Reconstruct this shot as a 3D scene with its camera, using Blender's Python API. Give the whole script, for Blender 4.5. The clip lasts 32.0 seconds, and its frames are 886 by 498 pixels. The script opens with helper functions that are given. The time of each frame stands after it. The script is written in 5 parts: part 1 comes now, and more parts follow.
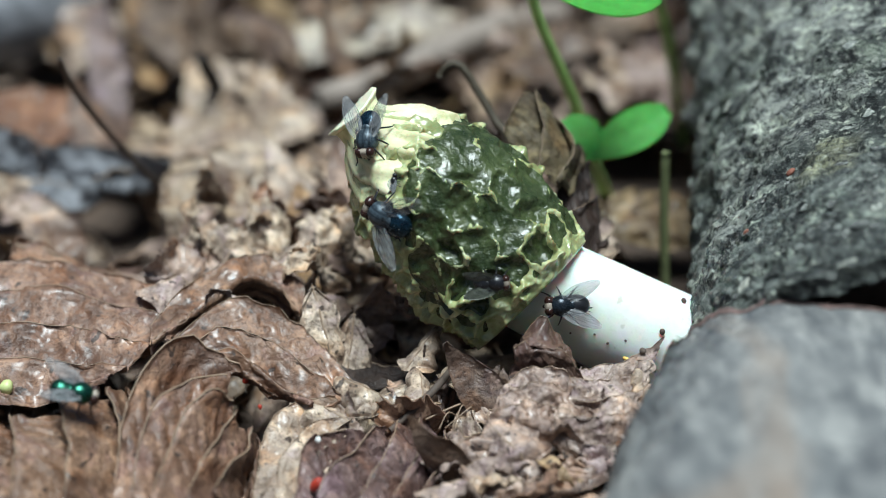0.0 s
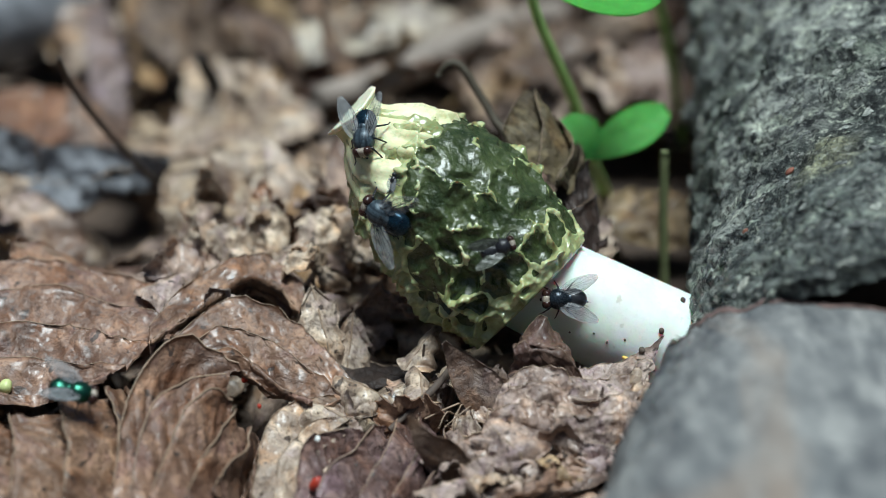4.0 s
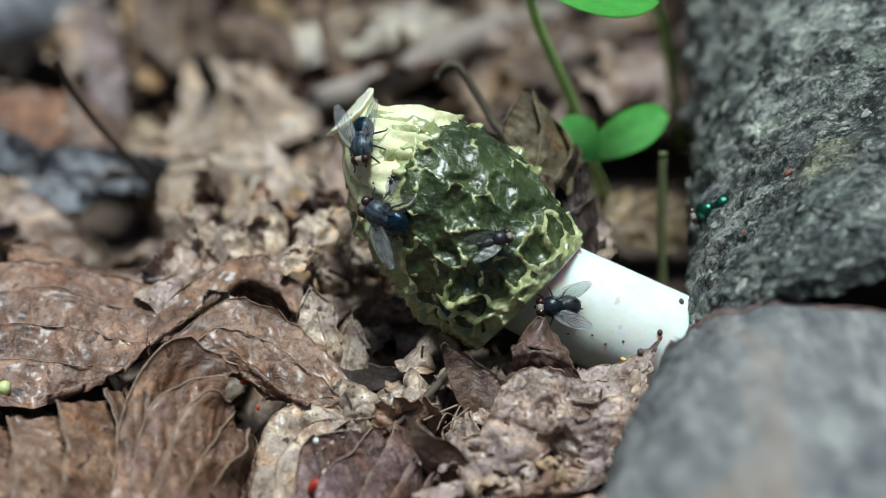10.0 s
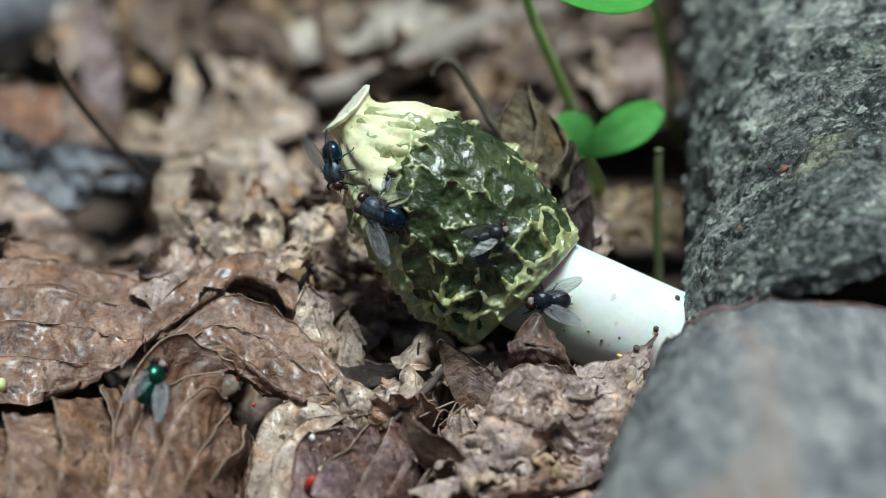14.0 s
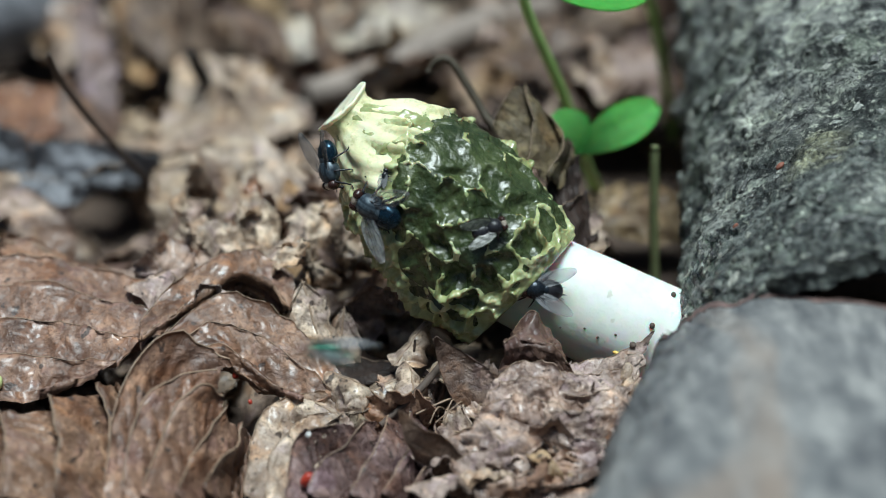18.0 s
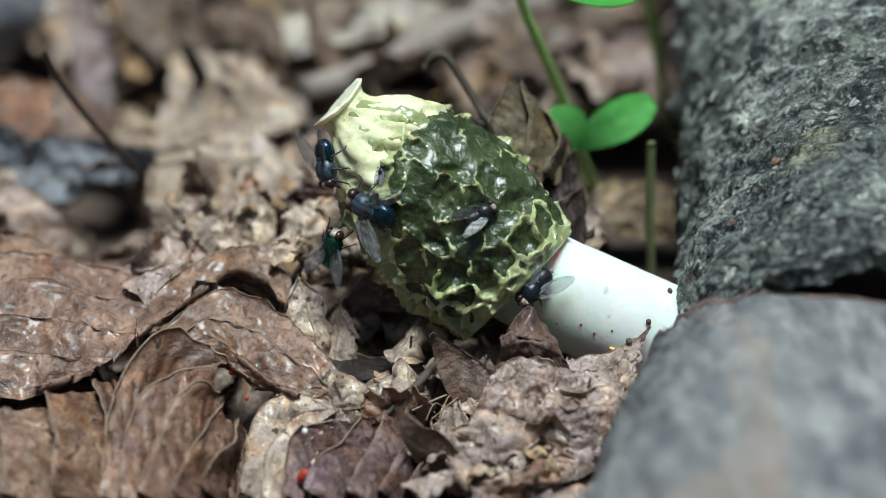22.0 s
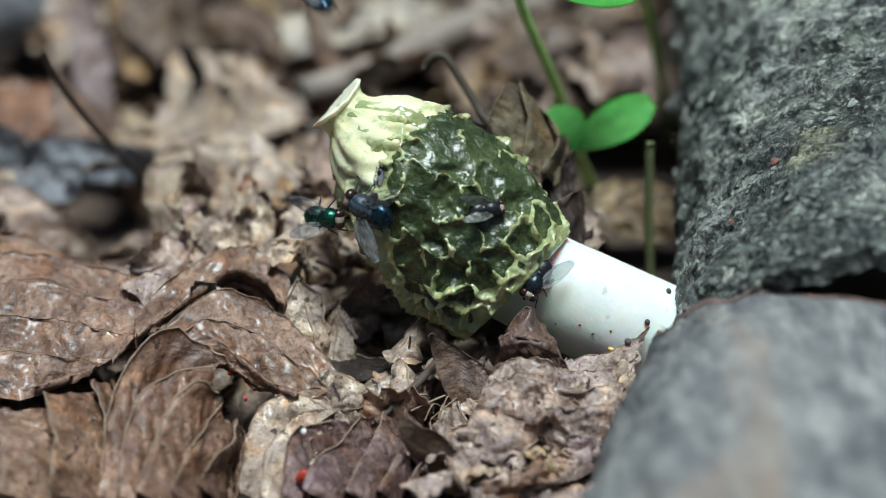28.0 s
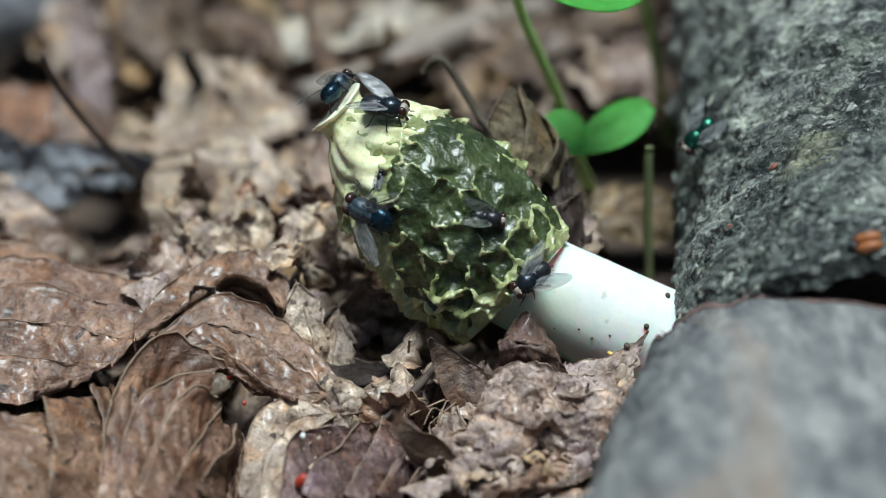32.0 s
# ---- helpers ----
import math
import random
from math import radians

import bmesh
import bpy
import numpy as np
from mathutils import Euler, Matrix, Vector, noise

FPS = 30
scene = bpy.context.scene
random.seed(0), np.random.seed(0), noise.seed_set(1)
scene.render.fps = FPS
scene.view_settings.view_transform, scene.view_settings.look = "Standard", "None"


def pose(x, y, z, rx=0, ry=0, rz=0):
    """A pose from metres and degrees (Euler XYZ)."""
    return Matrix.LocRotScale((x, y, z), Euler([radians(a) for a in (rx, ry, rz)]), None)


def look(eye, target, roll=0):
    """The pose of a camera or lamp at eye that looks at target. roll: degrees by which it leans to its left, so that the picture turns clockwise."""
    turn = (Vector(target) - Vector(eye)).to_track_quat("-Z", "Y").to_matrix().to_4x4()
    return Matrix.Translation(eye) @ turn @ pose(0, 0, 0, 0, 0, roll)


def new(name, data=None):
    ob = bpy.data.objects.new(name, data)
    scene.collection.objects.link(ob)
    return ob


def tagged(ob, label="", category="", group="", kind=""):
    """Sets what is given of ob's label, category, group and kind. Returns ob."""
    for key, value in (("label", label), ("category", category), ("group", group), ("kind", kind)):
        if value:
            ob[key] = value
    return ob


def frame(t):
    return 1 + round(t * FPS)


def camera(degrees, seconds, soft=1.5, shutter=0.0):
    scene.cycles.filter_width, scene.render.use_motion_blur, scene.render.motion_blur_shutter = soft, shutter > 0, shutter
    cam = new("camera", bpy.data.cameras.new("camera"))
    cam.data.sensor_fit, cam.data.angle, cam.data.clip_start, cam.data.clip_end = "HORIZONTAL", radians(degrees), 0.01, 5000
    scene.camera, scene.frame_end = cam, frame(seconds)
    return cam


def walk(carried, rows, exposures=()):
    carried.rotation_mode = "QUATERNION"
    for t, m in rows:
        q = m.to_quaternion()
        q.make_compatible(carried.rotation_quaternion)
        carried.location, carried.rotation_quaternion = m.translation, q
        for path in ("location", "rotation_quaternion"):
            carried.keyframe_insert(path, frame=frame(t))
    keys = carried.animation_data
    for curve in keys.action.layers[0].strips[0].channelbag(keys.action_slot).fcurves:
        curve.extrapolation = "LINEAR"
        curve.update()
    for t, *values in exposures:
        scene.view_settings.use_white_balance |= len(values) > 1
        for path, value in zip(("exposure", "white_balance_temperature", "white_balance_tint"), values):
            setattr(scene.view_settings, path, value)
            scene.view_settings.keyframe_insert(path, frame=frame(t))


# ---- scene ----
cam = camera(24, 32.0, soft=0.9, shutter=0.5)
cam.data.dof.use_dof, cam.data.dof.focus_distance, cam.data.dof.aperture_fstop = True, 0.365, 8.2
# seconds, tilt and pan in degrees of a hand-held camera on one spot
PATH = [
    (0, 0, 0), (0.5, -0.029, -0.018), (1, -0.075, -0.003), (1.5, -0.093, -0.018), (2, -0.07, -0.026), (2.5, -0.024, -0.048),
    (3, 0, -0.029), (3.5, -0.026, -0.02), (5.5, 0.005, -0.048), (6, 0.003, -0.049), (6.5, 0.023, -0.073), (7, 0.053, -0.071),
    (7.5, 0.068, -0.076), (8, 0.023, -0.095), (8.5, -0.002, -0.095), (9, 0, -0.093), (9.5, 0.001, -0.09), (10, 0.023, -0.071),
    (10.5, 0.02, -0.069), (11, 0.001, -0.076), (11.5, 0.001, -0.101), (12, 0.022, -0.124), (12.5, 0.001, -0.144), (13, -0.027, -0.145),
    (13.5, -0.069, -0.168), (14, -0.069, -0.191), (14.5, -0.052, -0.212), (16.5, -0.094, -0.268), (17, -0.075, -0.281), (17.5, -0.101, -0.29),
    (18, -0.148, -0.308), (18.5, -0.169, -0.313), (19, -0.173, -0.333), (19.5, -0.166, -0.356), (20, -0.197, -0.387), (20.5, -0.251, -0.41),
    (21, -0.267, -0.411), (21.5, -0.264, -0.411), (22, -0.251, -0.42), (22.5, -0.258, -0.42), (23, -0.262, -0.411), (23.5, -0.216, -0.409),
    (24, -0.122, -0.406), (24.5, -0.069, -0.388), (25, -0.096, -0.404), (25.5, -0.148, -0.409), (27.5, -0.217, -0.459), (28, -0.24, -0.457),
    (28.5, -0.245, -0.461), (29, -0.235, -0.482), (29.5, -0.217, -0.486), (30, -0.243, -0.498), (30.5, -0.263, -0.5), (31, -0.216, -0.499),
    (31.5, -0.169, -0.5), (32, -0.121, -0.483),
]
walk(cam, [(t, pose(0, -0.3353, 0.1824, 65 + a, 0, b)) for t, a, b in PATH], exposures=((0, 0.64, 5490, 0), (1, 0.48, 5490, 0), (3, 0.44, 5490, 0), (32, 0.48, 5490, 0)))

# ---- world and sun: soft light under open shade ----
world = bpy.data.worlds.new("sky")
scene.world = world
world.use_nodes = True
wt = world.node_tree
sky = wt.nodes.new("ShaderNodeTexSky")
sky.sky_type, sky.sun_disc, sky.sun_elevation, sky.sun_rotation = "NISHITA", False, radians(80), radians(167)
sky.air_density, sky.dust_density, sky.ozone_density = 1.0, 4.0, 0.5
wt.links.new(sky.outputs[0], wt.nodes["Background"].inputs[0])
wt.nodes["Background"].inputs[1].default_value = 0.023
sun = new("sun", bpy.data.lights.new("sun", "SUN"))
sun.data.energy, sun.data.angle, sun.data.color = 3.3, radians(22), (1.0, 0.965, 0.89)
sun.matrix_basis = look((0.12, -0.5, 3.0), (0, 0, 0))

MM = 0.001


# ---- materials ----
def ramp(nt, fac, stops):
    n = nt.nodes.new("ShaderNodeValToRGB")
    e = n.color_ramp.elements
    while len(e) < len(stops):
        e.new(0.5)
    for k, (p, c) in zip(e, stops):
        k.position, k.color = p, (*c, 1)
    nt.links.new(fac, n.inputs[0])
    return n.outputs[0]


def tex(nt, co, scale, detail=4, rough=0.6, kind="noise", warp=0.0):
    if kind == "noise":
        n = nt.nodes.new("ShaderNodeTexNoise")
        n.inputs["Detail"].default_value, n.inputs["Roughness"].default_value = detail, rough
        n.inputs["Distortion"].default_value = warp
    else:
        n = nt.nodes.new("ShaderNodeTexVoronoi")
        n.feature = kind
    n.inputs["Scale"].default_value = scale
    nt.links.new(co, n.inputs["Vector"])
    return n.outputs[0]


def mixc(nt, fac, a, b, mode="MIX"):
    n = nt.nodes.new("ShaderNodeMix")
    n.data_type, n.blend_type = "RGBA", mode
    for sock, v in ((n.inputs[0], fac), (n.inputs[6], a), (n.inputs[7], b)):
        if isinstance(v, (int, float)):
            sock.default_value = v
        elif isinstance(v, tuple):
            sock.default_value = (*v, 1)
        else:
            nt.links.new(v, sock)
    return n.outputs[2]


def maprange(nt, v, a, b, c, d):
    n = nt.nodes.new("ShaderNodeMapRange")
    nt.links.new(v, n.inputs[0])
    for i, x in enumerate((a, b, c, d)):
        n.inputs[i + 1].default_value = x
    return n.outputs[0]


def bump(nt, pairs, bsdf):
    """Bump from (height, strength, distance in mm) one over the other."""
    last = None
    for h, s, dist in pairs:
        n = nt.nodes.new("ShaderNodeBump")
        n.invert = s < 0
        n.inputs["Strength"].default_value, n.inputs["Distance"].default_value = abs(s), dist * MM
        nt.links.new(h, n.inputs["Height"])
        if last:
            nt.links.new(last, n.inputs["Normal"])
        last = n.outputs[0]
    nt.links.new(last, bsdf.inputs["Normal"])


def base(name, rough=0.6, **more):
    m = bpy.data.materials.new(name)
    m.use_nodes = True
    nt = m.node_tree
    b = nt.nodes["Principled BSDF"]
    b.inputs["Roughness"].default_value = rough
    for k, v in more.items():
        b.inputs[k.replace("_", " ")].default_value = v
    co = nt.nodes.new("ShaderNodeTexCoord").outputs["Object"]
    return m, nt, b, co


def plain(name, col, rough=0.5, var=0.35, scale=400, bumps=0.3, **more):
    """One hue with grain at two scales."""
    m, nt, b, co = base(name, rough, **more)
    big, fine = tex(nt, co, scale, 3), tex(nt, co, scale * 5, 4)
    dark = tuple(c * (1 - var) for c in col)
    lite = tuple(min(1, c * (1 + var)) for c in col)
    c = ramp(nt, big, [(0.3, dark), (0.7, lite)])
    c = mixc(nt, 0.35, c, ramp(nt, fine, [(0.35, dark), (0.65, lite)]))
    nt.links.new(c, b.inputs["Base Color"])
    nt.links.new(maprange(nt, fine, 0.3, 0.7, max(0.03, rough - 0.1), rough + 0.1), b.inputs["Roughness"])
    if bumps:
        bump(nt, [(big, bumps, 0.3), (fine, bumps, 0.08)], b)
    return m


def leaf_material(name, hues, rough=0.5, coat=0.25, island=False):
    m, nt, b, co = base(name, rough, Coat_Weight=coat, Coat_Roughness=0.22)
    rnd = nt.nodes.new("ShaderNodeNewGeometry").outputs["Random Per Island"] if island else nt.nodes.new("ShaderNodeObjectInfo").outputs["Random"]
    hue = ramp(nt, rnd, [(i / max(1, len(hues) - 1), h) for i, h in enumerate(hues)])
    big, mid, fine = tex(nt, co, 85, 4, 0.6, warp=0.8), tex(nt, co, 330, 5, 0.65, warp=0.4), tex(nt, co, 1500, 3)
    net = tex(nt, co, 520, kind="DISTANCE_TO_EDGE")
    c = mixc(nt, maprange(nt, big, 0.40, 0.60, 0, 0.9), hue, mixc(nt, 1.0, hue, (0.36, 0.31, 0.29), "MULTIPLY"))
    c = mixc(nt, maprange(nt, mid, 0.5, 0.62, 0, 0.75), c, mixc(nt, 1.0, c, (1.75, 1.75, 1.65), "MULTIPLY"))
    c = mixc(nt, maprange(nt, fine, 0.52, 0.66, 0, 0.75), c, mixc(nt, 1.0, c, (0.42, 0.37, 0.34), "MULTIPLY"))
    rust, damp = tex(nt, co, 130, 4, 0.6, warp=0.5), tex(nt, co, 170, 3, 0.6, warp=0.3)
    c = mixc(nt, maprange(nt, rust, 0.50, 0.68, 0, 0.8), c, mixc(nt, 1.0, c, (1.22, 0.98, 0.74), "MULTIPLY"))
    c = mixc(nt, maprange(nt, rust, 0.45, 0.36, 0, 0.7), c, mixc(nt, 1.0, c, (0.98, 0.93, 1.12), "MULTIPLY"))
    speck = tex(nt, co, 420, 2, 0.5)
    c = mixc(nt, maprange(nt, speck, 0.66, 0.70, 0, 0.85), c, (0.035, 0.024, 0.02))
    nt.links.new(c, b.inputs["Base Color"])
    nt.links.new(maprange(nt, mid, 0.3, 0.7, rough - 0.15, rough + 0.2), b.inputs["Roughness"])
    nt.links.new(maprange(nt, damp, 0.45, 0.62, 0, min(1, coat * 1.8)), b.inputs["Coat Weight"])
    bump(nt, [(mid, 0.9, 1.0), (net, 0.45, 0.3), (tex(nt, co, 800, 3, 0.5), 0.5, 0.25), (fine, 0.5, 0.1)], b)
    return m


TAN, PINK, DARK, PALE, OCHRE = (0.258, 0.188, 0.138), (0.258, 0.172, 0.140), (0.10, 0.072, 0.052), (0.43, 0.347, 0.26), (0.32, 0.222, 0.115)
SAND = (0.345, 0.272, 0.20)
M_LEAF = leaf_material("dead_leaf", [DARK, TAN, SAND, PALE, PINK, (0.5, 0.40, 0.32), SAND, OCHRE, PALE])
M_MOULD = leaf_material("leaf_mould", [DARK, TAN, (0.17, 0.115, 0.09), PALE, SAND, (0.5, 0.4, 0.32), PINK, OCHRE, DARK], island=True)
M_WET = leaf_material("wet_dead_leaf", [(0.25, 0.153, 0.106), (0.27, 0.168, 0.108), (0.255, 0.156, 0.113)], 0.42, 0.26)
# brown leaf colour darkened to put the shade round the cap into it
M_SHADELEAF = leaf_material("shade_dark_leaf", [(0.032, 0.021, 0.016), (0.045, 0.028, 0.021), (0.032, 0.021, 0.016)], 0.6, 0.08)
M_PINKLEAF = leaf_material("pinkish_dead_leaf", [(0.375, 0.29, 0.245), (0.345, 0.26, 0.22), (0.425, 0.34, 0.29)])
M_OLIVELEAF = leaf_material("olive_brown_leaf", [(0.13, 0.105, 0.055), (0.145, 0.115, 0.06)], 0.7, 0.0)
M_YELLOWLEAF = leaf_material("yellowish_leaf", [(0.22, 0.155, 0.08), (0.20, 0.145, 0.075)])
M_PALELEAF = leaf_material("pale_dead_leaf", [PALE, (0.50, 0.40, 0.31), (0.46, 0.37, 0.29)])
M_PURPLE = leaf_material("purplish_dead_leaf", [(0.21, 0.145, 0.138), (0.24, 0.165, 0.15)], 0.22, 1.0)
M_BROWNLEAF = leaf_material("brown_torn_leaf", [(0.115, 0.07, 0.05), (0.125, 0.075, 0.055)], 0.5, 0.2)
M_SKYLIT = leaf_material("bleached_leaf", [(0.42, 0.37, 0.30), (0.45, 0.40, 0.325)])
M_OCHRE = leaf_material("ochre_leaf", [(0.36, 0.235, 0.12), (0.34, 0.22, 0.11)])
M_RUSTY = leaf_material("rusty_leaf", [(0.26, 0.135, 0.075), (0.25, 0.13, 0.07)])
M_PURPLISH = leaf_material("mauve_grey_leaf", [(0.30, 0.235, 0.225), (0.32, 0.25, 0.235)])
M_BLACKWOOD = plain("blackened_wood", (0.014, 0.011, 0.009), 0.8)
M_RIB = plain("leaf_rib", (0.28, 0.20, 0.135), 0.5)
M_TWIG = plain("twig_bark", (0.085, 0.062, 0.048), 0.7)
M_GREEN = plain("green_leaf", (0.075, 0.29, 0.04), 0.6, 0.24, 380, 0.5, Specular_IOR_Level=0.25, Subsurface_Weight=0.25, Subsurface_Scale=0.002)
M_STALK = plain("green_stalk", (0.42, 0.62, 0.18), 0.5, 0.2, 250)
M_OLDSTALK = plain("olive_stalk", (0.20, 0.225, 0.10), 0.6, 0.25, 250)
M_DRYSTALK = plain("dry_brown_stalk", (0.065, 0.052, 0.033), 0.7, 0.3, 300)
M_RED = plain("red_scrap", (0.38, 0.04, 0.02), 0.35, 0.35, 700)
M_ORANGE = plain("orange_scrap", (0.34, 0.12, 0.035), 0.45, 0.3, 600)
M_RUST = plain("rust_lichen", (0.22, 0.085, 0.055), 0.7, 0.35, 700)
M_CHALK = plain("white_crumb", (0.75, 0.74, 0.70), 0.6, 0.1, 700)
M_YELLOW = plain("yellow_scrap", (0.75, 0.5, 0.12), 0.5, 0.2, 600)
M_LIME = plain("pale_green_fruit", (0.55, 0.6, 0.25), 0.4, 0.2, 300)
M_SLATE = plain("slate_grey_wood", (0.17, 0.172, 0.185), 0.65, 0.75, 210, 1.0)
M_INNER = plain("reddish_inner_bark", (0.15, 0.10, 0.088), 0.7, 0.8, 110, 0.6)
M_GREYWOOD = plain("weathered_grey_wood", (0.27, 0.225, 0.19), 0.7, 0.4, 130, 0.6)


def soil_material():
    m, nt, b, co = base("forest_soil", 0.9)
    big, fine = tex(nt, co, 60, 6), tex(nt, co, 500, 5)
    c = ramp(nt, big, [(0.3, (0.03, 0.02, 0.014)), (0.55, (0.075, 0.05, 0.035)), (0.75, (0.15, 0.10, 0.07))])
    c = mixc(nt, 0.4, c, ramp(nt, fine, [(0.35, (0.02, 0.014, 0.01)), (0.7, (0.13, 0.09, 0.065))]))
    nt.links.new(c, b.inputs["Base Color"])
    bump(nt, [(big, 0.8, 4), (fine, 0.7, 0.8)], b)
    return m


def bark_material():
    m, nt, b, co = base("grey_lichen_bark", 0.62)
    own = co
    turn = nt.nodes.new("ShaderNodeMapping")
    turn.inputs["Rotation"].default_value, turn.inputs["Scale"].default_value = (0.3, 0.3, 0.45), (0.8, 1.1, 1.0)
    nt.links.new(co, turn.inputs[0])
    co = turn.outputs[0]
    big, mid = tex(nt, co, 24, 6, 0.68, warp=0.4), tex(nt, co, 210, 7, 0.72, warp=0.15)
    fleck, fine = tex(nt, co, 760, 6, 0.78), tex(nt, co, 2200, 4, 0.7)
    crack = tex(nt, co, 75, 5, 0.62, warp=0.8)
    c = ramp(nt, mid, [(0.40, (0.045, 0.05, 0.05)), (0.455, (0.22, 0.235, 0.222)), (0.505, (0.46, 0.48, 0.435)), (0.56, (0.72, 0.74, 0.65))])
    c = mixc(nt, maprange(nt, big, 0.47, 0.55, 0, 0.95), c, mixc(nt, 1.0, c, (0.45, 0.48, 0.49), "MULTIPLY"))
    # tinted patches by place; the 1.2 one paints light onto the left flank
    for at, size, tint, most in (((0.069, 0.006, 0.048), 0.015, (0.40, 0.41, 0.40), 0.85), ((0.050, 0.040, 0.020), 0.034, (1.2, 1.2, 1.15), 0.85), ((0.075, 0.024, 0.052), 0.009, (0.3, 0.33, 0.3), 0.9), ((0.066, -0.006, 0.044), 0.007, (2.6, 2.3, 1.6), 0.7)):
        off = nt.nodes.new("ShaderNodeVectorMath")
        off.operation = "DISTANCE"
        nt.links.new(own, off.inputs[0])
        off.inputs[1].default_value = at
        wob = nt.nodes.new("ShaderNodeMath")
        wob.operation = "MULTIPLY_ADD"
        nt.links.new(tex(nt, own, 95, 5, 0.7), wob.inputs[0])
        wob.inputs[1].default_value = size * 2.2
        nt.links.new(off.outputs["Value"], wob.inputs[2])
        c = mixc(nt, maprange(nt, wob.outputs[0], size * 1.75, size * 2.25, most, 0), c, mixc(nt, 1.0, c, tint, "MULTIPLY"))
    c = mixc(nt, maprange(nt, fleck, 0.55, 0.59, 0, 0.85), c, (0.60, 0.61, 0.53))
    c = mixc(nt, maprange(nt, fleck, 0.45, 0.40, 0, 0.85), c, (0.018, 0.02, 0.02))
    warp = nt.nodes.new("ShaderNodeTexNoise")
    warp.inputs["Scale"].default_value, warp.inputs["Detail"].default_value = 300, 4
    nt.links.new(co, warp.inputs["Vector"])
    add = nt.nodes.new("ShaderNodeVectorMath")
    add.operation = "MULTIPLY_ADD"
    nt.links.new(warp.outputs["Color"], add.inputs[0])
    add.inputs[1].default_value = (0.006, 0.006, 0.006)
    nt.links.new(co, add.inputs[2])
    cell = nt.nodes.new("ShaderNodeTexVoronoi")
    cell.inputs["Scale"].default_value = 300
    nt.links.new(add.outputs[0], cell.inputs["Vector"])
    grey = nt.nodes.new("ShaderNodeRGBToBW")
    nt.links.new(cell.outputs["Color"], grey.inputs[0])
    c = mixc(nt, 0.8, c, mixc(nt, 1.0, c, ramp(nt, grey.outputs[0], [(0.2, (0.5, 0.5, 0.52)), (0.55, (1.0, 1.0, 1.0)), (0.8, (1.5, 1.52, 1.42))]), "MULTIPLY"))
    joint = tex(nt, add.outputs[0], 300, kind="DISTANCE_TO_EDGE")
    c = mixc(nt, maprange(nt, joint, 0.0, 0.07, 0.45, 0.0), c, (0.012, 0.012, 0.012))
    # pale specks painted in as tiny glints on the bark
    c = mixc(nt, maprange(nt, fine, 0.6, 0.66, 0, 0.8), c, (0.52, 0.53, 0.46))
    gap = maprange(nt, crack, 0.484, 0.490, 0, 1)
    gap2 = maprange(nt, crack, 0.494, 0.500, 1, 0)
    line = nt.nodes.new("ShaderNodeMath")
    line.operation = "MULTIPLY"
    nt.links.new(gap, line.inputs[0])
    nt.links.new(gap2, line.inputs[1])
    c = mixc(nt, line.outputs[0], c, (0.008, 0.008, 0.008))
    nt.links.new(c, b.inputs["Base Color"])
    nt.links.new(maprange(nt, fine, 0.3, 0.7, 0.35, 0.75), b.inputs["Roughness"])
    bump(nt, [(mid, 1.0, 3.2), (line.outputs[0], -1.0, 1.5), (grey.outputs[0], 0.5, 0.8), (fleck, 1.0, 1.0), (fine, 0.8, 0.3)], b)
    return m


def wood_material():
    m, nt, b, co = base("bare_grey_wood", 0.7)
    sep = nt.nodes.new("ShaderNodeMapping")
    sep.inputs["Scale"].default_value = (1, 0.35, 1)
    nt.links.new(co, sep.inputs[0])
    co = sep.outputs[0]
    big, mid, fine = tex(nt, co, 70, 4, 0.6, warp=0.8), tex(nt, co, 240, 5), tex(nt, co, 900, 4)
    c = ramp(nt, big, [(0.36, (0.065, 0.066, 0.07)), (0.5, (0.16, 0.162, 0.158)), (0.62, (0.28, 0.275, 0.26))])
    c = mixc(nt, 0.45, c, ramp(nt, mid, [(0.36, (0.04, 0.045, 0.055)), (0.5, (0.17, 0.17, 0.17)), (0.64, (0.36, 0.35, 0.33))]))
    c = mixc(nt, maprange(nt, tex(nt, co, 38, 3, 0.5, warp=0.5), 0.55, 0.66, 0, 0.7), c, (0.24, 0.18, 0.135))
    nt.links.new(c, b.inputs["Base Color"])
    bump(nt, [(mid, 0.6, 1.0), (fine, 0.5, 0.3)], b)
    return m


def slime_material():
    m, nt, b, co = base("olive_slime", 0.28, Coat_Weight=0.35, Coat_Roughness=0.07, Specular_IOR_Level=0.5)
    big, fine = tex(nt, co, 130, 4, 0.6, warp=0.5), tex(nt, co, 700, 4, 0.65)
    c = ramp(nt, big, [(0.32, (0.018, 0.029, 0.008)), (0.5, (0.036, 0.052, 0.016)), (0.66, (0.070, 0.092, 0.030))])
    c = mixc(nt, maprange(nt, fine, 0.5, 0.72, 0, 0.35), c, (0.15, 0.165, 0.065))
    nt.links.new(c, b.inputs["Base Color"])
    nt.links.new(maprange(nt, fine, 0.3, 0.7, 0.2, 0.45), b.inputs["Roughness"])
    bump(nt, [(big, 0.5, 1.0), (tex(nt, co, 380, 3), 0.7, 0.8), (fine, 0.8, 0.4), (tex(nt, co, 1500, 3), 0.5, 0.15)], b)
    return m


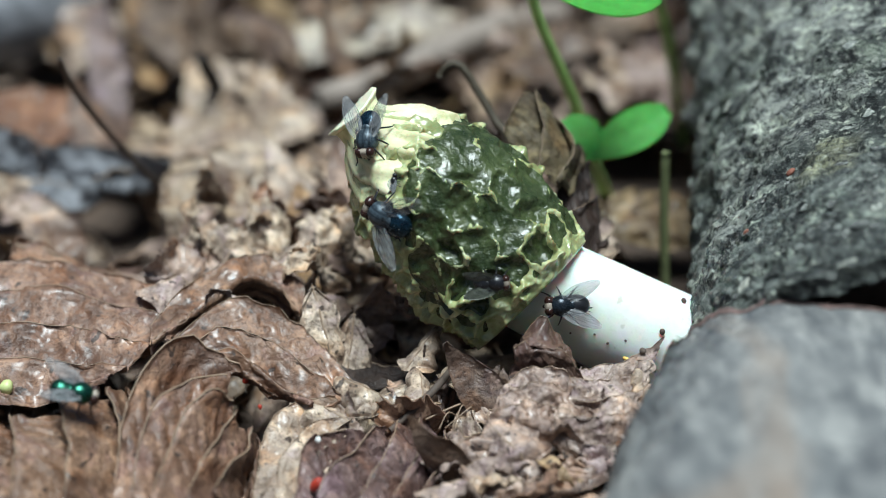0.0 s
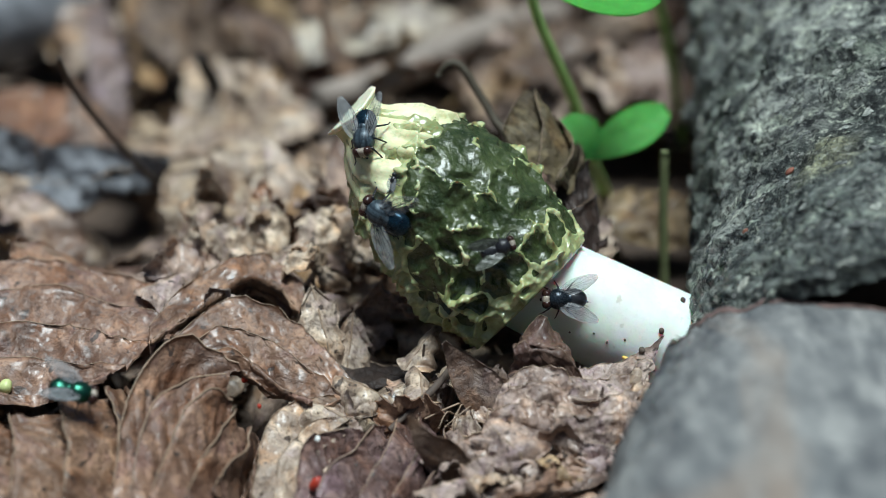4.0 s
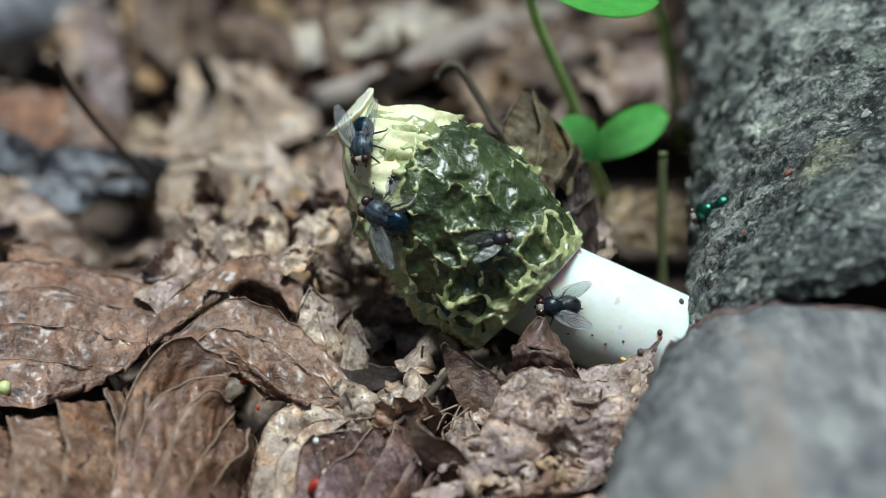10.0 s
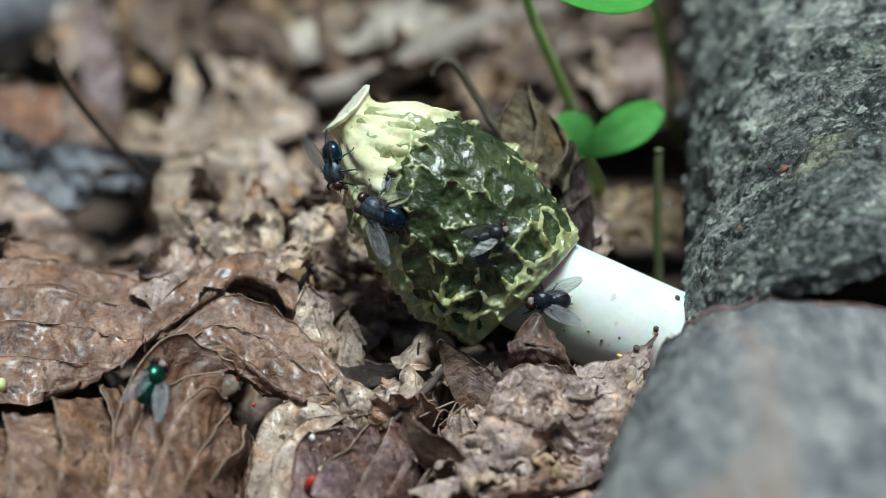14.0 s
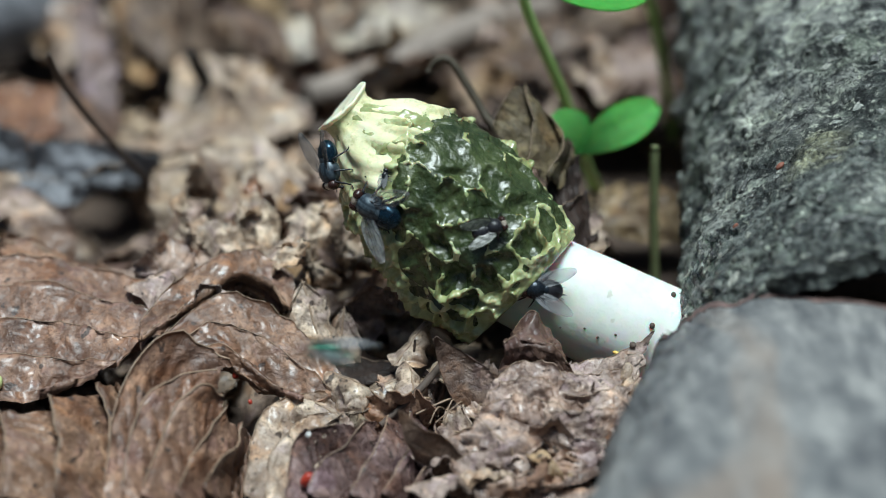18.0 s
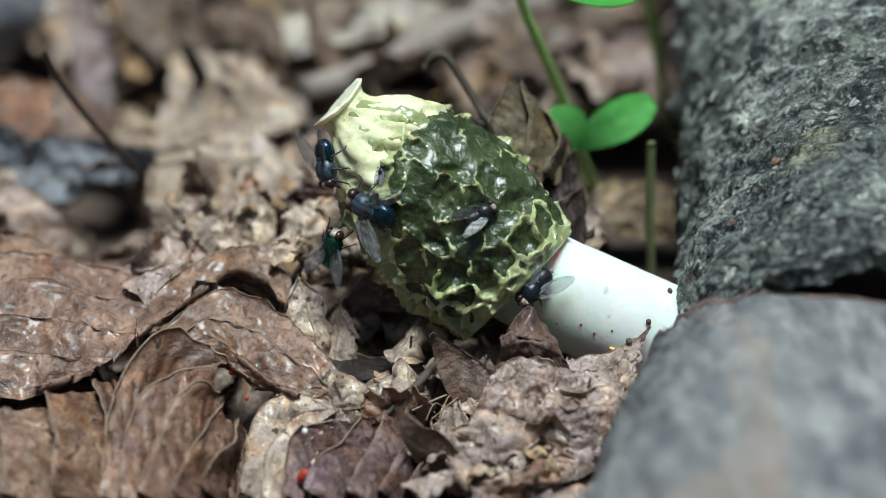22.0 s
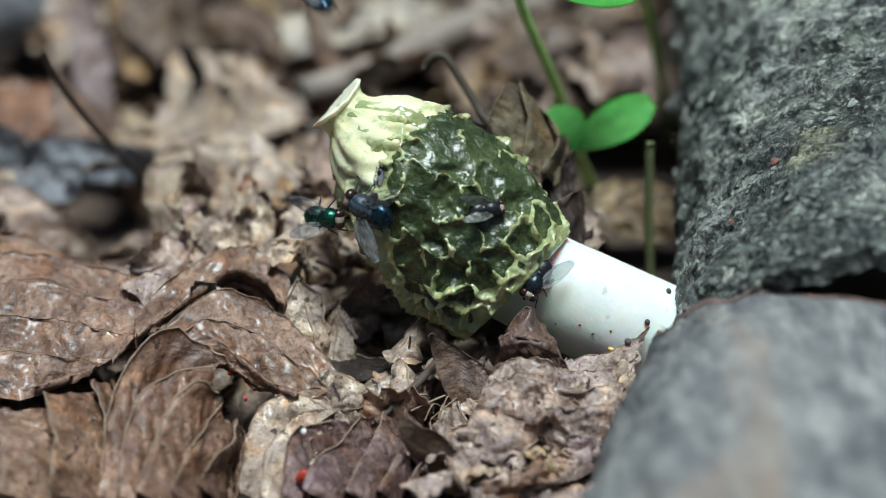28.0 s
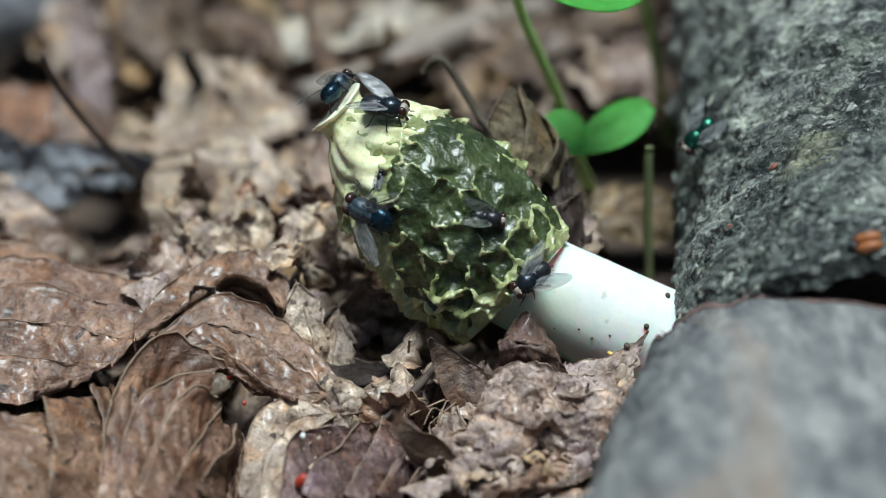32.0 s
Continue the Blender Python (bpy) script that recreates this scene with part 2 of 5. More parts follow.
def cap_material():
    m, nt, b, co = base("cream_fungus_flesh", 0.36, Subsurface_Weight=0.15, Subsurface_Scale=0.002, Coat_Weight=0.6, Coat_Roughness=0.12)
    big, fine = tex(nt, co, 110, 4), tex(nt, co, 600, 4)
    c = ramp(nt, big, [(0.35, (0.21, 0.24, 0.09)), (0.5, (0.40, 0.43, 0.19)), (0.68, (0.70, 0.72, 0.43))])
    c = mixc(nt, maprange(nt, fine, 0.48, 0.64, 0, 0.55), c, (0.19, 0.21, 0.075))
    nt.links.new(c, b.inputs["Base Color"])
    bump(nt, [(fine, 0.5, 0.35)], b)
    return m


def tip_material():
    m, nt, b, co = base("cream_tip", 0.5, Subsurface_Weight=0.15, Subsurface_Scale=0.002)
    big, mid, fine = tex(nt, co, 90, 4), tex(nt, co, 330, 5, 0.65), tex(nt, co, 1100, 3)
    c = ramp(nt, big, [(0.32, (0.62, 0.61, 0.32)), (0.5, (0.76, 0.74, 0.45)), (0.68, (0.84, 0.82, 0.57))])
    c = mixc(nt, maprange(nt, mid, 0.52, 0.64, 0, 0.6), c, (0.36, 0.37, 0.14))
    nt.links.new(c, b.inputs["Base Color"])
    bump(nt, [(big, 0.5, 1.2), (mid, 0.4, 0.5), (fine, 0.2, 0.1)], b)
    return m


def flake_material():
    """Loose bark, each flake its own grey."""
    m, nt, b, co = base("loose_bark", 0.6)
    rnd = nt.nodes.new("ShaderNodeObjectInfo").outputs["Random"]
    c = ramp(nt, rnd, [(0, (0.035, 0.04, 0.04)), (0.4, (0.15, 0.155, 0.145)), (0.75, (0.34, 0.36, 0.32)), (1, (0.5, 0.5, 0.42))])
    fine, grit = tex(nt, co, 900, 5, 0.7), tex(nt, co, 2600, 3)
    c = mixc(nt, maprange(nt, fine, 0.4, 0.6, 0.7, 0), c, mixc(nt, 1.0, c, (0.25, 0.26, 0.27), "MULTIPLY"))
    c = mixc(nt, maprange(nt, grit, 0.56, 0.66, 0, 0.7), c, (0.55, 0.55, 0.48))
    nt.links.new(c, b.inputs["Base Color"])
    bump(nt, [(fine, 0.8, 0.5), (grit, 0.6, 0.15)], b)
    return m


def stem_material():
    """White spongy flesh, tinted faintly green where it meets the cap."""
    m, nt, b, co = base("white_fungus_stem", 0.6, Subsurface_Weight=0.5, Subsurface_Scale=0.006)
    big, fine, pore = tex(nt, co, 140, 4), tex(nt, co, 900, 4), tex(nt, co, 420, 2, 0.5)
    c = ramp(nt, big, [(0.3, (0.74, 0.78, 0.73)), (0.7, (0.84, 0.86, 0.82))])
    c = mixc(nt, maprange(nt, fine, 0.55, 0.7, 0, 0.4), c, (0.66, 0.70, 0.63))
    c = mixc(nt, maprange(nt, pore, 0.68, 0.74, 0, 0.5), c, (0.42, 0.44, 0.36))
    off = nt.nodes.new("ShaderNodeVectorMath")
    off.operation = "DISTANCE"
    nt.links.new(co, off.inputs[0])
    off.inputs[1].default_value = (0.017, -0.009, 0.013)
    wob = nt.nodes.new("ShaderNodeMath")
    wob.operation = "MULTIPLY_ADD"
    nt.links.new(tex(nt, co, 200, 4), wob.inputs[0])
    wob.inputs[1].default_value = 0.012
    nt.links.new(off.outputs["Value"], wob.inputs[2])
    c = mixc(nt, maprange(nt, wob.outputs[0], 0.009, 0.020, 0.6, 0), c, (0.62, 0.72, 0.48))
    nt.links.new(c, b.inputs["Base Color"])
    bump(nt, [(big, 0.4, 0.4), (fine, 0.4, 0.1)], b)
    return m


M_SOIL, M_BARK, M_WOOD, M_SLIME, M_CAP = soil_material(), bark_material(), wood_material(), slime_material(), cap_material()
M_FLAKE = flake_material()
M_TIP = tip_material()
M_DISC = plain("cream_white_disc", (0.84, 0.82, 0.60), 0.55, 0.08, 250, 0.5, Subsurface_Weight=0.2, Subsurface_Scale=0.002)
M_STEM = stem_material()
M_BLUE = plain("blue_black_chitin", (0.020, 0.027, 0.036), 0.27, 0.5, 700, 0.2, Metallic=0.5)
M_BLUEAB = plain("steel_blue_chitin", (0.016, 0.038, 0.060), 0.24, 0.5, 700, 0.15, Metallic=0.7)
M_GREENFLY = plain("metallic_green_chitin", (0.028, 0.105, 0.070), 0.30, 0.6, 700, 0.15, Metallic=0.9)
M_BLACK = plain("black_chitin", (0.014, 0.014, 0.017), 0.35, 0.4, 900)
M_SMEARED = plain("slimed_wing", (0.075, 0.082, 0.06), 0.32, 0.5, 500, 0.6)
M_EYE = plain("dark_red_eye", (0.030, 0.012, 0.009), 0.25, 0.2, 1500)
M_FACE = plain("silvery_face", (0.35, 0.30, 0.24), 0.35, 0.4, 1500)


def wing_material():
    m, nt, b, co = base("sky_pale_wing_membrane", 0.18)
    fine = tex(nt, co, 500, 3)
    # pale base colour stands in for sky reflected on the membrane
    nt.links.new(ramp(nt, fine, [(0.3, (0.34, 0.35, 0.36)), (0.7, (0.55, 0.56, 0.57))]), b.inputs["Base Color"])
    clear = nt.nodes.new("ShaderNodeBsdfTransparent")
    mix = nt.nodes.new("ShaderNodeMixShader")
    mix.inputs[0].default_value = 0.27
    nt.links.new(clear.outputs[0], mix.inputs[1])
    nt.links.new(b.outputs[0], mix.inputs[2])
    nt.links.new(mix.outputs[0], nt.nodes["Material Output"].inputs[0])
    return m


M_WING = wing_material()


def thorax_material():
    """Dusty blue-grey chitin with dark bands along the back."""
    m, nt, b, co = base("dusty_striped_chitin", 0.42, Metallic=0.3)
    xyz = nt.nodes.new("ShaderNodeSeparateXYZ")
    nt.links.new(co, xyz.inputs[0])
    wave = nt.nodes.new("ShaderNodeMath")
    wave.operation = "MULTIPLY"
    nt.links.new(xyz.outputs["Y"], wave.inputs[0])
    wave.inputs[1].default_value = 2 * math.pi / (1.05 * MM)
    sine = nt.nodes.new("ShaderNodeMath")
    sine.operation = "COSINE"
    nt.links.new(wave.outputs[0], sine.inputs[0])
    fine = tex(nt, co, 1800, 4)
    c = ramp(nt, fine, [(0.3, (0.03, 0.044, 0.06)), (0.7, (0.11, 0.145, 0.17))])
    c = mixc(nt, maprange(nt, sine.outputs[0], 0.1, 0.8, 0, 0.75), c, (0.018, 0.026, 0.036))
    nt.links.new(c, b.inputs["Base Color"])
    bump(nt, [(fine, 0.4, 0.08)], b)
    return m


M_THORAX = thorax_material()


# ---- mesh helpers, all lengths in millimetres ----
def mesh(name, verts, faces, mat, smooth=True):
    me = bpy.data.meshes.new(name)
    me.from_pydata((np.asarray(verts, float) * MM).tolist(), [], faces)
    if smooth:
        me.polygons.foreach_set("use_smooth", [True] * len(me.polygons))
    me.materials.append(mat)
    me.update()
    return me


def thing(name, at, label, category, group="", kind="", data=None):
    ob = tagged(new(name, data), label, category, group, kind)
    ob.location = Vector(at) * MM
    return ob


def part(name, data, parent, label=""):
    ob = tagged(new(name, data), label)
    ob.parent = parent
    return ob


def grid(nu, nv, wrap=False, off=0, flip=False):
    """Quads of nu rows by nv columns of vertices."""
    out = []
    for i in range(nu - 1):
        for j in range(nv if wrap else nv - 1):
            k = (j + 1) % nv
            q = (off + i * nv + j, off + i * nv + k, off + (i + 1) * nv + k, off + (i + 1) * nv + j)
            out.append(q[::-1] if flip else q)
    return out


def fbm(p, scale, octaves=4, seed=0.0):
    """Fractal noise, about -1 to 1, at each row of p (mm) with features of about scale mm."""
    return np.array([noise.fractal(Vector((a / scale + seed, b / scale - seed, c / scale + 2 * seed)), 1.0, 2.0, octaves) for a, b, c in p])


def normals(P, wrap=False):
    """Unit normals of a grid of points (nu, nv, 3)."""
    du = np.gradient(P, axis=0)
    dv = (np.roll(P, -1, 1) - np.roll(P, 1, 1)) if wrap else np.gradient(P, axis=1)
    n = np.cross(du, dv)
    return n / np.maximum(np.linalg.norm(n, axis=2, keepdims=True), 1e-9)


def tube(pts, radii, sides=8, closed=True):
    """Verts and faces of a round bar along points."""
    pts = np.asarray(pts, float)
    radii = np.broadcast_to(np.asarray(radii, float), len(pts))
    tan = np.gradient(pts, axis=0)
    tan /= np.linalg.norm(tan, axis=1, keepdims=True)
    up = np.array([0.0, 0.0, 1.0]) if abs(tan[0][2]) < 0.9 else np.array([1.0, 0.0, 0.0])
    verts = []
    for p, t, r in zip(pts, tan, radii):
        a = np.cross(t, up)
        a /= np.linalg.norm(a)
        b = np.cross(t, a)
        up = -np.cross(t, a) if np.dot(np.cross(t, a), up) < 0 else np.cross(t, a)
        ang = np.linspace(0, 2 * np.pi, sides, endpoint=False)
        verts += [p + r * (np.cos(x) * a + np.sin(x) * b) for x in ang]
    f = grid(len(pts), sides, True)
    if closed:
        f += [tuple(range(sides)), tuple(range(len(verts) - 1, len(verts) - 1 - sides, -1))]
    return np.array(verts), f


def bend(pts, n=12):
    """A smooth line through points."""
    pts = np.asarray(pts, float)
    t = np.linspace(0, len(pts) - 1, n)
    out = []
    for x in t:
        i = min(int(x), len(pts) - 2)
        f = x - i
        p0, p1, p2, p3 = pts[max(i - 1, 0)], pts[i], pts[i + 1], pts[min(i + 2, len(pts) - 1)]
        out.append(0.5 * (2 * p1 + (p2 - p0) * f + (2 * p0 - 5 * p1 + 4 * p2 - p3) * f * f + (3 * p1 - p0 - 3 * p2 + p3) * f ** 3))
    return np.array(out)


def ball(c, r, nu=12, nv=16):
    u, v = np.meshgrid(np.linspace(0, np.pi, nu), np.linspace(0, 2 * np.pi, nv, endpoint=False), indexing="ij")
    P = np.stack([np.cos(u) * r[0], np.sin(u) * np.cos(v) * r[1], np.sin(u) * np.sin(v) * r[2]], -1).reshape(-1, 3) + np.array(c)
    return P, grid(nu, nv, True)


def join(*pieces):
    V, Fc, n = [], [], 0
    for v, f in pieces:
        V.append(np.asarray(v, float))
        Fc += [tuple(i + n for i in q) for q in f]
        n += len(v)
    return np.concatenate(V), Fc


def turned(vf, at, rx, ry, rz):
    m = np.array(pose(0, 0, 0, rx, ry, rz).to_3x3())
    return vf[0] @ m.T + np.array(at), vf[1]


# ---- ground ----
def ground():
    n = 90
    a = np.linspace(-1, 1, n)
    g = np.sinh(a * 7.2) / np.sinh(7.2) * 60000
    X, Y = np.meshgrid(g, g + 120, indexing="ij")
    P = np.stack([X, Y, np.zeros_like(X)], -1).reshape(-1, 3)
    near = np.exp(-(P[:, 0] ** 2 + (P[:, 1] - 120) ** 2) / 900 ** 2)
    P[:, 2] = -10 + near * (3 * fbm(P, 60, 4) - 1) + (1 - near) * 60 * fbm(P, 6000, 3)
    tagged(new("ground", mesh("ground", P, grid(n, n), M_SOIL)), "dark crumbly forest soil under the leaf litter", "ground", kind="structure")


ground()


# ---- dead leaves ----
def leaf_blade(L, W, across=0.0, along=0.0, pleats=7, depth=0.8, crumple=1.0, twist=0.0, seed=0, point=0.8, lobes=0.0, nu=44, nv=26, shells=False, stub=5.0, ribbed=0.0):
    """A dry leaf from its base along +x, curled by arcs (degrees) across and along, pleated between its side veins."""
    rng = np.random.RandomState(seed)
    u, v = np.meshgrid(np.linspace(0, 1, nu), np.linspace(-1, 1, nv), indexing="ij")
    w = W / 2 * np.maximum(np.sin(np.pi * np.clip(u, 0.0, 1) ** point), 0.02) ** 0.75 * (1 + lobes * np.sin(u * 34 + np.sign(v)))
    w = w * (1 + 0.10 * np.sin(u * 9 + rng.rand() * 6 + 2 * np.sign(v)) + 0.05 * np.sin(u * 47 + rng.rand() * 6))
    torn = fbm(np.stack([u.ravel() * L, np.sign(v).ravel() * 40, 0 * u.ravel()], 1), 3.5, 3, seed + 0.7).reshape(u.shape)
    w = w * (1 + 0.16 * torn)
    x, y = u * L, v * w
    ph = pleats * (u - 0.22 * np.abs(v)) + rng.rand()
    fold = 1 - np.abs(2 * (ph % 1) - 1) ** 1.6
    if shells:
        fr = ph % 1
        fold = np.where(fr < 0.82, (fr / 0.82) ** 0.7, 1 - (fr - 0.82) / 0.18) + 0.25 * np.sin(fr * 9)
    z = depth * fold * np.abs(v) ** 0.6 * np.minimum(1, 4 * (1 - u) + 0.3)
    if ribbed:
        ph = pleats * (u + ribbed * v + 0.10 * np.sin(2.2 * v + 3 * u) + 0.05 * np.sin(7 * v + 5 * u + seed)) + rng.rand()
        cell, fr = np.floor(ph), ph % 1
        vary = 0.65 + 0.35 * np.sin(cell * 2.4 + seed)
        h = np.sin(np.pi * fr ** 1.35) ** 0.6
        crumple = 0.5 * crumple
        vein = np.exp(-((fr - 0.42 - 0.08 * np.sin(3 * v + cell)) / 0.05) ** 2)
        z = depth * vary * h * (1 - 0.35 * np.abs(v) ** 3) - 0.13 * depth * vein + 0.2 * depth * np.sin(cell * 1.7) * h ** 0.3
        z = z + 0.10 * depth * np.sin(v * 30 + 4 * np.sin(fr * 5 + cell) + 3 * u) * np.minimum(h, 0.8)
        x = x + 0.55 * depth * vary * h * fr
    elif shells:
        x = x + 0.75 * depth * fold * np.abs(v) ** 0.6
    q = np.stack([x.ravel(), y.ravel(), np.zeros(x.size)], 1)
    z = z + crumple * (fbm(q, 13, 3, seed * 1.7 + 3).reshape(x.shape) * 2.0 + fbm(q, 4.5, 2, seed + 9.5).reshape(x.shape) * 0.6)
    z = z + crumple * 1.1 * (0.5 - np.abs(fbm(q, 8, 3, seed + 21.5).reshape(x.shape)) * 1.6)
    z = z + 0.7 * np.exp(-(y / 0.8) ** 2)
    ka = radians(across) / W * (0.75 + 0.5 * u + 0.25 * np.sin(3 * u + seed))
    ka = np.where(np.abs(ka) < 1e-4, 1e-4, ka)
    yy, zz = np.sin(ka * y) * (1 / ka + z), (np.cos(ka * y) - 1) / ka + z * np.cos(ka * y)
    tw = radians(twist) * (u - 0.4)
    yy, zz = yy * np.cos(tw) - zz * np.sin(tw), yy * np.sin(tw) + zz * np.cos(tw)
    kl = radians(along) / L if abs(along) > 0.1 else 1e-5
    xx, zz2 = np.sin(kl * x) * (1 / kl + zz), (np.cos(kl * x) - 1) / kl + zz * np.cos(kl * x)
    P = np.stack([xx, yy, zz2], -1)
    N = normals(P)
    V = np.concatenate([P.reshape(-1, 3), (P - 0.22 * N).reshape(-1, 3)])
    k = nu * nv
    F = grid(nu, nv) + grid(nu, nv, off=k, flip=True)
    rim = [i * nv for i in range(nu)] + [(nu - 1) * nv + j for j in range(1, nv)] + [i * nv + nv - 1 for i in range(nu - 2, -1, -1)] + list(range(nv - 2, 0, -1))
    F += [(a, a + k, b + k, b) for a, b in zip(rim, rim[1:] + rim[:1])]
    mid = P[:, nv // 2 - 1:nv // 2 + 1].mean(1)
    rib = np.concatenate([[mid[0] - (mid[1] - mid[0]) * stub + [0, 0, 0.15 * stub], mid[0] - (mid[1] - mid[0]) * 0.4 * stub], mid[::4]])
    return V, F, rib


def leaf_pair(mat, L, rib_mat=None, **more):
    V, F, rib = leaf_blade(L, **more)
    if more.get("ribbed"):
        return mesh("leaf_blade", V, F, mat), None
    r = np.linspace(0.26, 0.10, len(rib))
    return mesh("leaf_blade", V, F, mat), mesh("midrib", *tube(rib, r, 6), rib_mat or M_RIB)


def leaf(at, turn, label, pair, group="", name="dead_leaf"):
    ob = thing(name, at, label, name.replace("_", " "), group, data=pair[0])
    ob.rotation_euler = [radians(a) for a in turn]
    if pair[1]:
        part("midrib", pair[1], ob)
    return ob


def hero_leaves():
    """The large leaves round the fungus: place, turn, size and curl."""
    G = "dead leaves round the fungus"
    rows = [
        ((-84, 30, 11), (-10, 4, -12), "dry grey-brown leaf lying on the litter", M_WET, dict(L=36, W=22, across=120, along=40, pleats=5, depth=1.8, crumple=1.1, seed=8)),
        ((-54, 38, 9), (-10, -6, -30), "dry grey-brown leaf lying on the litter", M_LEAF, dict(L=28, W=20, across=130, along=50, pleats=5, depth=1.6, crumple=1.1, seed=24)),
        ((-24, 4, 16), (0, 42, -66), "narrow pale leaf standing on edge", M_PALELEAF, dict(L=26, W=9, across=120, along=20, pleats=4, depth=0.8, crumple=0.7, seed=25)),
        ((-16, 2, 12), (0, 50, -100), "narrow pale leaf standing on edge", M_PALELEAF, dict(L=20, W=8, across=140, along=20, pleats=4, depth=0.8, crumple=0.7, seed=26)),
        (( 8, -17, 0), (15, -10, -20), "crumpled brown leaf below the fungus", M_PINKLEAF, dict(L=24, W=20, across=60, along=-30, pleats=4, depth=1.2, crumple=1.3, seed=10)),
        (( 15, -24, 4), (-20, 5, -60), "crumpled pinkish leaf fragment", M_PINKLEAF, dict(L=20, W=20, across=70, along=40, pleats=3, depth=1.2, crumple=1.5, seed=11)),
        (( 4, -34, 0), (10, 0, -10), "crumpled pinkish leaf fragment", M_PINKLEAF, dict(L=28, W=22, across=60, along=30, pleats=4, depth=1.0, crumple=1.6, seed=12)),
        (( 14, -34, 1), (-15, 5, -30), "crumpled pinkish leaf fragment", M_PINKLEAF, dict(L=26, W=22, across=90, along=30, pleats=4, depth=1.0, crumple=1.6, seed=13)),
        (( 24, -22, -3), (10, 0, -50), "crumpled pinkish leaf fragment", M_PINKLEAF, dict(L=18, W=18, across=80, along=-20, pleats=4, depth=1.0, crumple=1.6, seed=14)),
        ((-4, -4, 2), (10, 4, 165), "curled leaf under the cap, shade put into its dark colour", M_SHADELEAF, dict(L=26, W=20, across=120, along=-60, pleats=4, depth=1.2, crumple=0.8, seed=16)),
        (( -1, -10, 3), (0, -30, 200), "small brown leaf rolled into a loop", M_LEAF, dict(L=20, W=12, across=150, along=110, pleats=4, depth=0.9, crumple=0.5, seed=17)),
        ((28, 68, 3), (34, -8, -14), "yellowish brown leaf under the green plant", M_YELLOWLEAF, dict(L=34, W=14, across=50, along=40, pleats=5, depth=1.8, crumple=1.2, seed=19, point=1.0)),
        (( -14, 196, 14), (25, 0, 170), "pale leaf lit by the sky", M_PALELEAF, dict(L=48, W=26, across=40, along=20, pleats=6, depth=0.8, crumple=0.8, seed=20)),
        (( -66, 140, 8), (50, -40, 80), "ochre leaf standing in the litter", M_LEAF, dict(L=46, W=30, across=60, along=20, pleats=6, depth=0.8, crumple=0.8, seed=21)),
    ]
    rows += [
        ((21, -14, 1), (28, -4, 20), "crumpled brown leaf heaped against the stem", M_LEAF, dict(L=17, W=16, across=80, along=30, pleats=3, depth=1.6, crumple=1.5, seed=27)),
        ((30, -21, 2), (20, -4, 14), "crumpled pinkish leaf heaped between stem and log", M_PINKLEAF, dict(L=18, W=17, across=80, along=40, pleats=3, depth=1.4, crumple=1.6, seed=35)),
    ]
    for at, turn, label, mat, kw in rows:
        leaf(at, turn, label, leaf_pair(mat, shells=True, stub=1.0, **kw), G)
    rng = random.Random(3)
    bits = [leaf_pair(m, L=rng.uniform(9, 15), W=rng.uniform(8, 13), across=rng.uniform(40, 170), along=rng.uniform(-60, 90), pleats=3, depth=1.4, crumple=rng.uniform(1.2, 1.8), twist=rng.uniform(-70, 70),
                      seed=90 + i, nu=30, nv=20, shells=True, stub=0.5) for i, m in enumerate((M_PINKLEAF, M_PALELEAF, M_WET, M_PINKLEAF, M_LEAF, M_PINKLEAF, M_PALELEAF))]
    curls = [leaf_pair(M_PALELEAF, L=11, W=9, across=260, along=70, pleats=3, depth=1.0, crumple=0.8, twist=30, seed=150 + i, nu=30, nv=24, stub=0.5) for i in range(3)]
    for at, turn, i in (
        ((-6.2, -10.2, 6.9), (20, -60, 40), 0),
        ((-12.5, -23.2, 4.9), (10, -50, 120), 1),
        ((-8.7, -20.4, 3.9), (-20, -70, 200), 2),
        ((-3.8, -20.6, 5.8), (30, -40, 80), 3),
        ((0.1, -12.8, 6.0), (10, -30, 20), 4),
        ((-16.8, -24.6, 4.2), (10, -40, 150), 5),
    ):
        leaf(at, turn, "small pale leaf end rolled into a loop", curls[i % 3], "leaf scraps", "leaf_scrap")
    for i in range(34):
        y = rng.uniform(-46, -9)
        x = rng.uniform(-6 if y > -26 else 5, 36)
        leaf((x, y, rng.uniform(-3, 3) + 0.03 * (x + 8) - (4 if y > -20 and x > 8 else 0)), (rng.gauss(15, 30), rng.gauss(0, 30), rng.uniform(0, 360)), "crumpled scrap of dry leaf below the fungus", bits[i % 7], "leaf scraps", "leaf_scrap")
    for x, y, z, tilt, turn in ((-27, 22, 14, 35, 60), (-33, 16, 15, 20, -30), (-22, 12, 13, 40, 110), (-38, 30, 14, 30, 20), (-30, 34, 13, 25, 150), (-18, 20, 14, 50, 80), (-42, 20, 13, 25, 70)):
        leaf((x, y, z), (tilt, -10, turn), "pale curled strip of dry leaf beside the cap", bits[(x * 3 + y) % 2 * 5 + 1], "leaf scraps", "leaf_scrap")
    for i in range(34):
        x, y = rng.uniform(-50, -8), rng.uniform(4, 60)
        leaf((x, y, rng.uniform(6, 13)), (rng.gauss(10, 35), rng.gauss(0, 35), rng.uniform(0, 360)), "broken scrap of dry leaf on the litter", bits[i % 7], "leaf scraps", "leaf_scrap")


